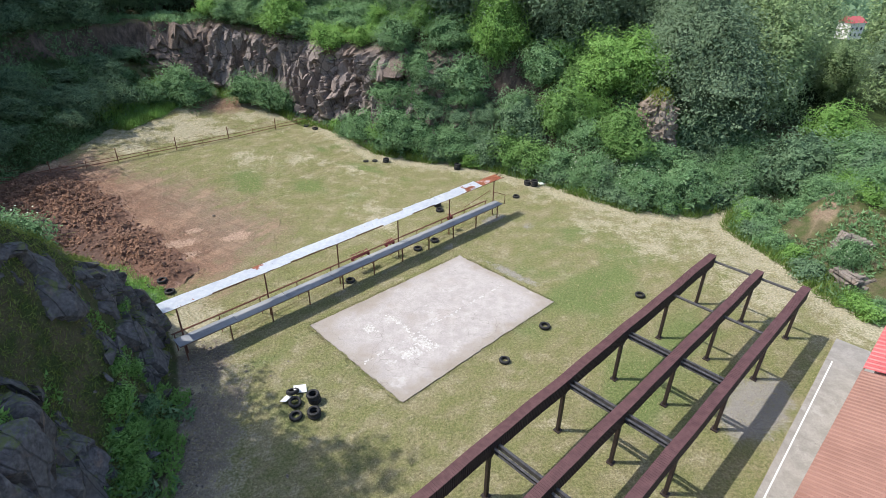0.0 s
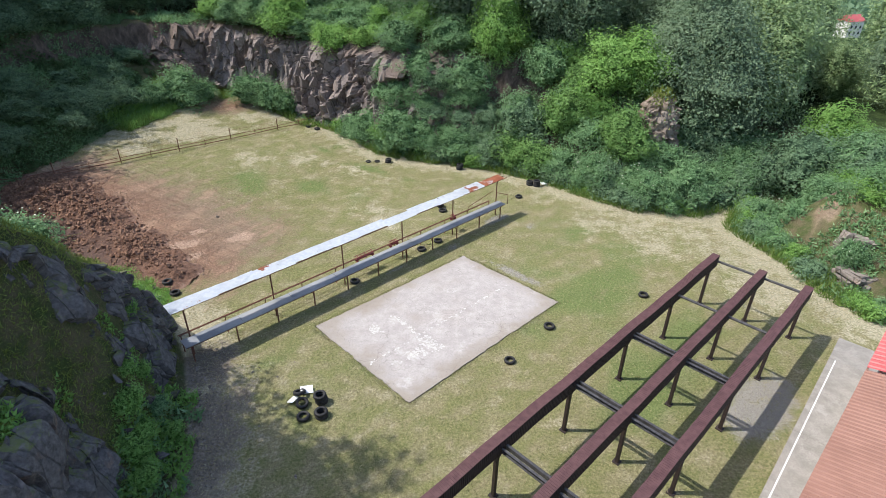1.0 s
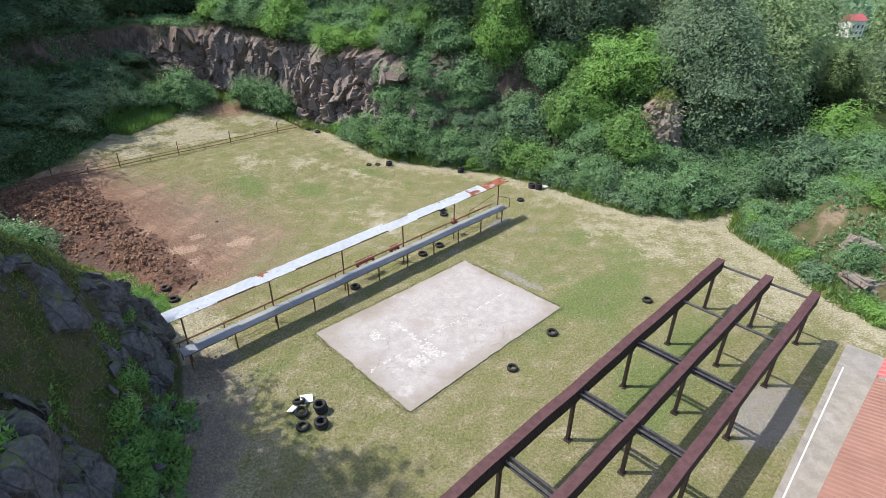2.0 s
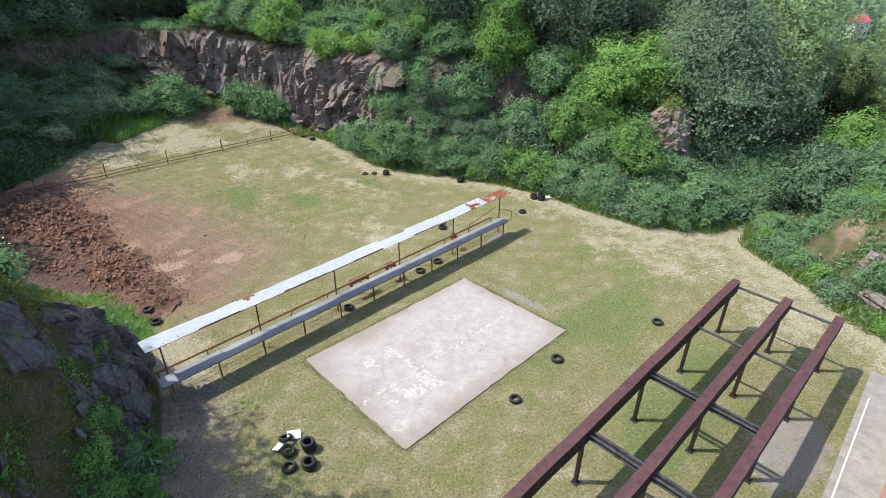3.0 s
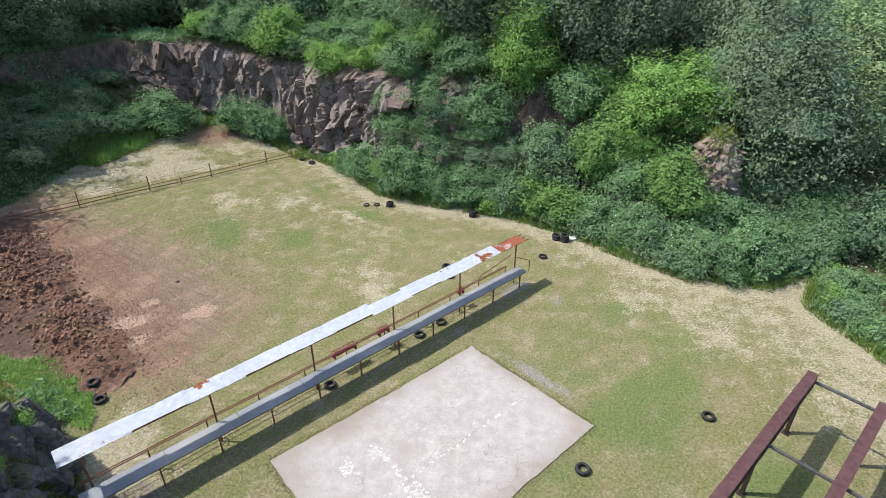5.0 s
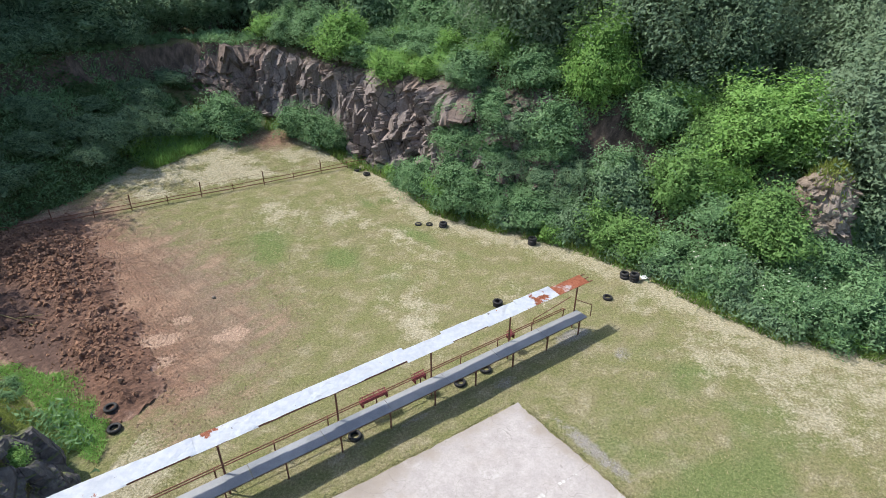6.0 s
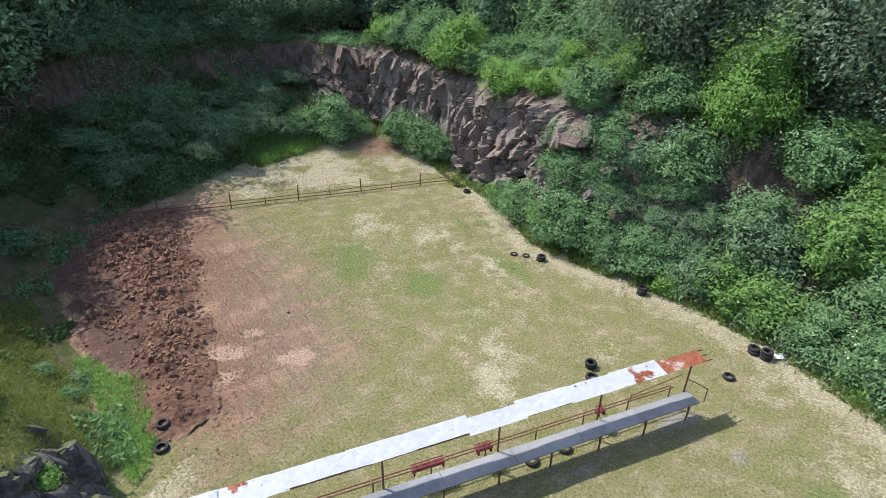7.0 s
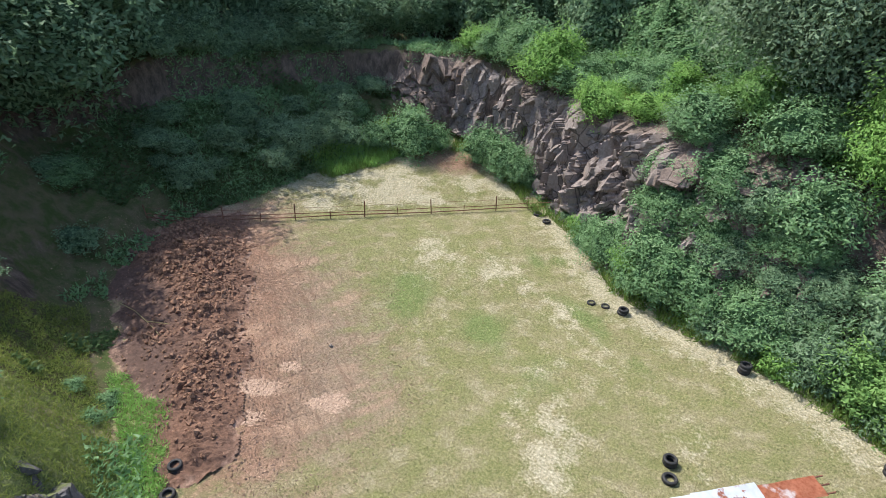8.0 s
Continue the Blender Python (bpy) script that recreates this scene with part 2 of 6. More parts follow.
def slab_material():
    """Pale old concrete, with dirt washed in from its edges."""
    m = Nodes("weathered_concrete", 0.9)
    fine, mid, wide = m.noise(14, 6, 0.7), m.noise(1.6, 6, 0.7), m.noise(0.45, 4, 0.6)
    turned = m.node("ShaderNodeMapping")
    turned.inputs["Rotation"].default_value = (0, 0, radians(-45))
    m.link(m.coords(), turned.inputs[0])
    xyz = m.node("ShaderNodeSeparateXYZ")
    m.link(turned.outputs[0], xyz.inputs[0])
    far_s = m.math("SUBTRACT", m.math("ABSOLUTE", m.math("SUBTRACT", xyz.outputs[0], 14.7)), 5.05)
    far_n = m.math("SUBTRACT", m.math("ABSOLUTE", m.math("SUBTRACT", xyz.outputs[1], 15.05)), 3.3)
    rim = m.math("MAXIMUM", far_s, far_n)
    col = m.mix(m.step(mid, 0.3, 0.7), (0.300, 0.274, 0.262), (0.395, 0.366, 0.350))
    col = m.mix(m.math("MULTIPLY", m.step(fine, 0.35, 0.7), 0.4), col, (0.20, 0.175, 0.16))
    col = m.mix(m.math("MULTIPLY", m.step(m.noise(0.75, 7, 0.72), 0.57, 0.63), 0.25), col, (0.58, 0.56, 0.54))
    col = m.mix(m.math("MULTIPLY", m.step(wide, 0.48, 0.72), 0.45), col, (0.26, 0.22, 0.19))
    dirt = m.step(m.math("ADD", rim, m.math("ADD", m.math("MULTIPLY", m.math("SUBTRACT", mid, 0.5), 2.6), m.math("MULTIPLY", m.math("SUBTRACT", wide, 0.5), 2.2))), -1.0, 0.15)
    col = m.mix(m.math("MULTIPLY", dirt, 0.55), col, m.mix(fine, (0.13, 0.105, 0.075), (0.25, 0.205, 0.155)))
    col = m.mix(m.math("MULTIPLY", m.step(m.noise(48, 2, 0.5), 0.66, 0.72), 0.7), col, (0.10, 0.09, 0.08))
    crack = m.math("ABSOLUTE", m.math("SUBTRACT", m.noise(0.35, 3, 0.55), 0.5))
    col = m.mix(m.math("MULTIPLY", m.step(crack, 0.0025, 0.0008), 0.35), col, (0.12, 0.105, 0.09))
    m.color(col).bump(m.noise(25, 5, 0.7), 0.5, 0.015)
    return m.mat


def tin_material():
    m = Nodes("white_painted_tin", 0.42, 0.0)
    worn = m.math("ADD", m.noise(0.55, 6, 0.7), m.math("MULTIPLY", m.math("SUBTRACT", m.chance(), 0.5), 0.16))
    paint = m.mix(m.step(m.noise(5, 5, 0.6), 0.3, 0.7), (0.56, 0.60, 0.67), (0.68, 0.71, 0.75))
    rust = m.mix(m.step(m.noise(11, 5, 0.7), 0.35, 0.7), (0.26, 0.075, 0.035), (0.45, 0.17, 0.09))
    col = m.mix(m.step(worn, 0.60, 0.625), paint, rust)
    col = m.mix(m.step(m.noise(4.2, 3, 0.5), 0.715, 0.73), col, (0.07, 0.04, 0.03))
    m.color(col).bump(m.noise(2.0, 3, 0.5), 0.35, 0.05)
    return m.mat


def rusty_tin_material():
    m = Nodes("rusty_tin", 0.7, 0.0)
    rust = m.mix(m.step(m.noise(9, 6, 0.7), 0.3, 0.7), (0.30, 0.09, 0.045), (0.47, 0.19, 0.11))
    m.color(m.mix(m.step(m.noise(1.6, 5, 0.6), 0.54, 0.66), rust, (0.60, 0.55, 0.55))).bump(m.noise(3, 4, 0.6), 0.3, 0.03)
    return m.mat


def felt_material():
    m = Nodes("grey_roofing_felt", 0.75)
    fine, mid = m.noise(30, 5, 0.7), m.noise(0.7, 6, 0.65)
    col = m.mix(m.step(mid, 0.35, 0.7), (0.145, 0.157, 0.178), (0.25, 0.257, 0.27))
    col = m.mix(m.math("MULTIPLY", m.step(fine, 0.4, 0.7), 0.35), col, (0.30, 0.30, 0.29))
    col = m.mix(m.math("MULTIPLY", m.chance(), 0.35), col, (0.24, 0.235, 0.225))
    m.color(col).bump(fine, 0.4, 0.012)
    return m.mat


MAT = {
    "ground": ground_material(),
    "soil": soil_material("reddish_turned_soil", (0.068, 0.037, 0.026), (0.225, 0.124, 0.083)),
    "clod": soil_material("soil_clod", (0.090, 0.049, 0.033), (0.335, 0.190, 0.124)),
    "clod_light": soil_material("dry_soil_crumb", (0.18, 0.113, 0.080), (0.43, 0.295, 0.215)),
    "rock": rock_material("violet_grey_rock", (0.085, 0.068, 0.061), (0.295, 0.245, 0.222)),
    "dark_rock": rock_material("dark_mossy_rock", (0.026, 0.024, 0.025), (0.160, 0.146, 0.148), 0.85, 0.45),
    "earth_wall": soil_material("earth_wall", (0.060, 0.045, 0.036), (0.19, 0.135, 0.105)),
    "bright": leaf_material("bright_leaves", (0.139, 0.268, 0.064), (0.230, 0.413, 0.104), (0.303, 0.466, 0.159)),
    "mid": leaf_material("mid_leaves", (0.108, 0.208, 0.089), (0.190, 0.323, 0.148), (0.277, 0.399, 0.218)),
    "deep": leaf_material("deep_leaves", (0.103, 0.179, 0.099), (0.181, 0.280, 0.152), (0.255, 0.350, 0.212)),
    "olive": leaf_material("olive_leaves", (0.107, 0.204, 0.057), (0.179, 0.320, 0.095), (0.240, 0.380, 0.136)),
    "needle": leaf_material("pine_needles", (0.131, 0.195, 0.114), (0.186, 0.265, 0.155), (0.232, 0.312, 0.193), 0.6),
    "birch": leaf_material("birch_leaves", (0.166, 0.250, 0.112), (0.270, 0.370, 0.170), (0.352, 0.436, 0.228)),
    "blade": leaf_material("grass_blades", (0.090, 0.154, 0.028), (0.179, 0.275, 0.064), (0.307, 0.371, 0.128)),
    # leaf colour darkened to deepen the shade on the western slope
    "ivy": leaf_material("shaded_slope_leaves", (0.057, 0.103, 0.040), (0.095, 0.155, 0.062), (0.134, 0.194, 0.085)),
    "turf": turf_material(),
    "bank": leaf_material("bank_grass", (0.105, 0.155, 0.034), (0.225, 0.275, 0.066), (0.36, 0.37, 0.125)),
    "hay": leaf_material("dry_stalks", (0.20, 0.17, 0.08), (0.38, 0.33, 0.18), (0.54, 0.48, 0.31)),
    "inner_bright": inner_shade_material("inner_bright", (0.139, 0.268, 0.064), (0.230, 0.413, 0.104)),
    "inner_mid": inner_shade_material("inner_mid", (0.108, 0.208, 0.089), (0.190, 0.323, 0.148)),
    "inner_deep": inner_shade_material("inner_deep", (0.103, 0.179, 0.099), (0.181, 0.280, 0.152)),
    "inner_olive": inner_shade_material("inner_olive", (0.107, 0.204, 0.057), (0.179, 0.320, 0.095)),
    "inner_needle": inner_shade_material("inner_needle", (0.131, 0.195, 0.114), (0.186, 0.265, 0.155)),
    "inner_birch": inner_shade_material("inner_birch", (0.166, 0.250, 0.112), (0.270, 0.370, 0.170)),
    "bark": plain("bark", (0.06, 0.048, 0.04), (0.15, 0.125, 0.105), 0.9, scale=9, bump=0.8),
    "slab": slab_material(),
    "strip": concrete_material("grey_concrete", (0.200, 0.184, 0.166), (0.285, 0.265, 0.243), 0.12),
    "tin": tin_material(),
    "rusty_tin": rusty_tin_material(),
    "felt": felt_material(),
    "rust": plain("rusty_steel", (0.075, 0.032, 0.022), (0.19, 0.085, 0.052), 0.8, scale=14),
    "steel": plain("dark_brown_paint", (0.018, 0.013, 0.013), (0.040, 0.027, 0.025), 0.5, scale=8),
    "channel": plain("grey_steel_channel", (0.030, 0.028, 0.030), (0.075, 0.072, 0.074), 0.45, scale=8),
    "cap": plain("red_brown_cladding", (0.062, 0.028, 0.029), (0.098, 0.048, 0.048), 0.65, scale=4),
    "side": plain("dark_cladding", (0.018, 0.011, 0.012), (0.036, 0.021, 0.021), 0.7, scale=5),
    "sheet": plain("red_brown_sheet", (0.205, 0.104, 0.076), (0.255, 0.134, 0.100), 0.55, scale=0.8),
    "red_sheet": plain("red_sheet", (0.36, 0.072, 0.070), (0.43, 0.105, 0.10), 0.5, scale=0.8),
    "plaster": plain("plaster", (0.55, 0.52, 0.46), (0.66, 0.63, 0.57), 0.85, scale=3),
    "rubber": plain("tyre_rubber", (0.012, 0.012, 0.013), (0.032, 0.031, 0.031), 0.65, scale=12, at_object=True),
    "white": plain("white_plastic", (0.66, 0.66, 0.64), (0.80, 0.80, 0.78), 0.5, scale=4),
    "mortar": plain("crumbled_mortar", (0.37, 0.35, 0.33), (0.49, 0.47, 0.45), 0.9, scale=9),
    "blossom": plain("elder_blossom", (0.42, 0.43, 0.33), (0.58, 0.58, 0.48), 0.8, scale=30),
    "line": plain("white_line", (0.56, 0.55, 0.53), (0.68, 0.67, 0.65), 0.7, scale=8),
    "red_paint": plain("worn_red_paint", (0.10, 0.018, 0.022), (0.21, 0.045, 0.048), 0.6, scale=9),
    "glass": plain("window_glass", (0.02, 0.025, 0.03), (0.04, 0.05, 0.055), 0.1),
    "tan_rock": rock_material("tan_layered_rock", (0.100, 0.083, 0.072), (0.29, 0.248, 0.215)),
    "crag_earth": soil_material("crag_earth", (0.105, 0.078, 0.060), (0.27, 0.215, 0.17)),
    "stone": rock_material("grey_stone", (0.13, 0.11, 0.095), (0.29, 0.25, 0.215)),
}


# ---- mesh helpers ----
def part(name, bm, material, parent=None, label="", smooth=False):
    """One bmesh, or a ready mesh, as one object."""
    if isinstance(bm, bmesh.types.BMesh):
        data = bpy.data.meshes.new(name)
        bm.to_mesh(data)
        bm.free()
    else:
        data = bm
    if not data.materials:
        data.materials.append(MAT[material])
    if smooth:
        data.polygons.foreach_set("use_smooth", [True] * len(data.polygons))
    ob = new(name, data)
    if parent:
        ob.parent = parent
    if label:
        tagged(ob, label)
    return ob


def mesh_from(name, verts, faces, material):
    data = bpy.data.meshes.new(name)
    verts, faces = np.asarray(verts, np.float32), np.asarray(faces, np.int32)
    k = faces.shape[1]
    data.vertices.add(len(verts))
    data.vertices.foreach_set("co", verts.ravel())
    data.loops.add(faces.size)
    data.loops.foreach_set("vertex_index", faces.ravel())
    data.polygons.add(len(faces))
    data.polygons.foreach_set("loop_start", np.arange(0, faces.size, k, dtype=np.int32))
    data.update(calc_edges=True)
    data.polygons.foreach_set("use_smooth", np.zeros(len(faces), bool))
    data.materials.append(MAT[material])
    return data


def thing(name, label, category, m=None, group="", kind=""):
    ob = new(name)
    ob.empty_display_size = 0.2
    if m is not None:
        ob.matrix_basis = m
    return tagged(ob, label, category, group, kind)


def box(bm, size, at=(0, 0, 0), turn=None, bevel=0.0):
    m = Matrix.Translation(at) @ (turn or Matrix.Identity(4)) @ Matrix.Diagonal((*size, 1))
    made = bmesh.ops.create_cube(bm, size=1.0, matrix=m)
    if bevel:
        edges = {e for v in made["verts"] for e in v.link_edges}
        bmesh.ops.bevel(bm, geom=list(edges), offset=bevel, segments=1, affect="EDGES")
    return bm


def rod(bm, a, b, r, sides=8, r2=None):
    a, b = Vector(a), Vector(b)
    turn = (b - a).to_track_quat("Z", "Y").to_matrix().to_4x4()
    bmesh.ops.create_cone(bm, cap_ends=True, segments=sides, radius1=r, radius2=r if r2 is None else r2, depth=(b - a).length,
                          matrix=Matrix.Translation((a + b) / 2) @ turn)
    return bm


def tube(points, r, sides=6):
    """One bent pipe through the points."""
    bm = bmesh.new()
    pts = [Vector(p) for p in points]
    rings = []
    for k, p in enumerate(pts):
        way = (pts[min(k + 1, len(pts) - 1)] - pts[max(k - 1, 0)]).normalized()
        turn = way.to_track_quat("Z", "Y")
        rings.append([bm.verts.new(p + turn @ Vector((math.cos(a) * r, math.sin(a) * r, 0))) for a in [2 * math.pi * j / sides for j in range(sides)]])
    for a, b in zip(rings, rings[1:]):
        for j in range(sides):
            bm.faces.new((a[j], a[(j + 1) % sides], b[(j + 1) % sides], b[j]))
    bm.faces.new(rings[0][::-1])
    bm.faces.new(rings[-1])
    return bm


def smoothstep(a, b, v):
    u = np.clip((v - a) / (b - a), 0, 1)
    return u * u * (3 - 2 * u)


def lattice(x, y, seed):
    """Cheap repeatable value noise on the plane, -1 to 1."""
    def corner(i, j):
        h = (i.astype(np.int64) * 374761393 + j.astype(np.int64) * 668265263 + seed * 974711) & 0x7FFFFFFF
        h = ((h ^ (h >> 13)) * 1274126177) & 0x7FFFFFFF
        return ((h ^ (h >> 16)) & 0xFFFF) / 32767.5 - 1
    i, j = np.floor(x), np.floor(y)
    u, v = x - i, y - j
    u, v = u * u * (3 - 2 * u), v * v * (3 - 2 * v)
    return (corner(i, j) * (1 - u) + corner(i + 1, j) * u) * (1 - v) + (corner(i, j + 1) * (1 - u) + corner(i + 1, j + 1) * u) * v


def fractal(x, y, scale, seed, octaves=4):
    total, amp = 0, 1.0
    for k in range(octaves):
        total = total + amp * lattice(x * scale * 2**k, y * scale * 2**k, seed + k)
        amp *= 0.5
    return total / 1.9


# ---- the quarry floor's foot line: x, y, height of the wall above it, width over which it rises ----
FOOT = [
    (-8.8, -25, 7.5, 5.0), (-8.9, 6, 7.5, 5.0), (-8.9, 10.5, 7.8, 5.4), (-9.7, 14, 9.4, 4.5), (-11.2, 17.4, 6.0, 2.6), (-12.4, 19.4, 3.8, 1.8),
    (-14.8, 21.6, 3.6, 2.4), (-18, 23.6, 4.8, 5.0), (-22, 25.2, 6.6, 7.4), (-27, 28.0, 6.8, 8.0), (-30.5, 33, 6.6, 8.6), (-28.8, 38, 6.4, 9.0),
    (-27.8, 43, 6.1, 8.8), (-26.3, 47.0, 5.9, 8.2), (-25.4, 50.0, 5.8, 6.0), (-23.5, 53.5, 5.7, 2.6), (-18.5, 53.2, 5.9, 1.8), (-14.7, 51.2, 6.3, 2.0),
    (-11.6, 48.9, 7.0, 2.3), (-8.1, 46.5, 7.8, 2.9), (-5.5, 43.6, 8.5, 3.8), (-2, 42.4, 8.4, 4.8), (3, 41, 7.6, 6), (7, 38.7, 6.6, 7),
    (10, 35.9, 6.2, 7), (13, 33.6, 5.8, 6.5), (16.5, 33, 4.5, 7), (18.8, 34.2, 3, 8), (20.2, 33.2, 3, 8), (18.6, 30.6, 3, 6),
    (20.0, 26.5, 3.2, 4), (20.3, 23.5, 3, 4), (21.3, 21.2, 2, 4), (26, 19, 0.1, 5), (45, 10, 0.1, 5), (45, -25, 0.1, 5),
]
FOOT = np.array(FOOT, float)


def foot_of(x, y):
    """Distance outside the foot line (negative inside), and the wall's height and width there."""
    x, y = np.asarray(x, float).ravel(), np.asarray(y, float).ravel()
    best, hh, ww = np.full(len(x), 1e9), np.zeros(len(x)), np.ones(len(x))
    inside = np.zeros(len(x), bool)
    for a, b in zip(FOOT, np.roll(FOOT, -1, 0)):
        dx, dy = b[0] - a[0], b[1] - a[1]
        u = np.clip(((x - a[0]) * dx + (y - a[1]) * dy) / (dx * dx + dy * dy), 0, 1)
        d = np.hypot(x - a[0] - u * dx, y - a[1] - u * dy)
        near = d < best
        best = np.where(near, d, best)
        hh, ww = np.where(near, a[2] + u * (b[2] - a[2]), hh), np.where(near, a[3] + u * (b[3] - a[3]), ww)
        if dy:
            cross = (a[1] > y) != (b[1] > y)
            inside ^= cross & (x < dx * (y - a[1]) / dy + a[0])
    return np.where(inside, -best, best), hh, ww


def rise(u):
    """The walls' profile: talus at the foot, a steep face, a rounded rim."""
    return 0.22 * smoothstep(0.0, 0.5, u) + 0.78 * smoothstep(0.18, 1.0, u)


def bluff(u):
    """The western profile: a long overgrown slope under a low bare scarp."""
    return 0.10 * smoothstep(0.0, 0.2, u) + 0.52 * np.clip(u, 0, 0.84) / 0.84 + 0.38 * smoothstep(0.80, 0.97, u)


def boulder(x, y):
    """The steep-sided near knob of the spur."""
    q = (np.abs((x + 12.9) / 3.2) ** 4 + np.abs((y - 6.4) / 4.1) ** 4) ** 0.25
    return 5.5 * (1 - smoothstep(0.78, 1.04, q + 0.06 * fractal(x, y, 0.7, 35)))


def terrain(x, y):
    shape = np.shape(x)
    x, y = np.asarray(x, float).ravel(), np.asarray(y, float).ravel()
    n = (y - x) * 0.7071
    d, hh, ww = foot_of(x, y)
    base = 0.85 * smoothstep(31, 44, n) + 0.17 * np.clip(n - 44, 0, 11)
    out = np.maximum(d, 0)
    wobble = fractal(x, y, 0.35, 3)
    west = smoothstep(27, 31, y) * smoothstep(-22.5, -26, x)
    profile = rise(out / ww) * (1 - west) + bluff((out + (0.55 * fractal(x, y, 0.55, 36, 5)) * smoothstep(0.3, 2.5, out)) / ww) * west
    z = base + hh * profile * (1 + 0.10 * wobble) + 0.05 * np.minimum(np.maximum(out - ww, 0), 60) * (hh > 5)
    z += 0.35 * smoothstep(0.3, 3, out) * fractal(x, y, 0.6, 9) * (hh > 0.5)
    z = np.maximum(z, boulder(x, y))
    z += 0.025 * fractal(x, y, 0.5, 20) * (d < 0)
    far = smoothstep(70, 200, np.hypot(x, y - 20))
    z = z * (1 - far) + far * (-17 + 10 * fractal(x, y, 0.006, 30) + 26 * smoothstep(500, 1500, np.hypot(x, y)))
    return z.reshape(shape)


def ground_at(x, y):
    return float(terrain(np.array([x]), np.array([y]))[0])


def inside_shape(x, y, pts, soft):
    """1 inside a closed outline, falling to 0 over soft metres outside."""
    pts = np.array(pts, float)
    best, inside = np.full(np.shape(x), 1e9), np.zeros(np.shape(x), bool)
    for a, b in zip(pts, np.roll(pts, -1, 0)):
        dx, dy = b - a
        u = np.clip(((x - a[0]) * dx + (y - a[1]) * dy) / (dx * dx + dy * dy), 0, 1)
        best = np.minimum(best, np.hypot(x - a[0] - u * dx, y - a[1] - u * dy))
        if dy:
            inside ^= ((a[1] > y) != (b[1] > y)) & (x < dx * (y - a[1]) / dy + a[0])
    return np.clip(0.5 + np.where(inside, best, -best) / soft, 0, 1)


def spot(x, y, cx, cy, rx, ry, turn=0.0):
    c, s = math.cos(radians(turn)), math.sin(radians(turn))
    u, v = (x - cx) * c + (y - cy) * s, -(x - cx) * s + (y - cy) * c
    return np.clip(1.25 - np.hypot(u / rx, v / ry), 0, 1)


SCRAPED = [(-29, 37.5), (-26, 38.6), (-19.7, 35.6), (-14.0, 33.0), (-10.6, 30.0), (-10.2, 27.0), (-11.8, 23.2), (-17, 24), (-27, 28.6), (-31, 33)]
HEAP = [(-30.5, 33.2), (-27.5, 36.3), (-22.8, 32.9), (-18.5, 29.0), (-13.9, 24.6), (-14.2, 23.2), (-17.9, 24.4), (-21.6, 25.4), (-26.6, 28.2)]


TRACK = [(-14.9, 45.2), (-12.6, 42.6), (-10.0, 40.6), (-7.0, 39.0), (-4.2, 37.6), (-1.4, 35.9), (1.8, 33.2)]


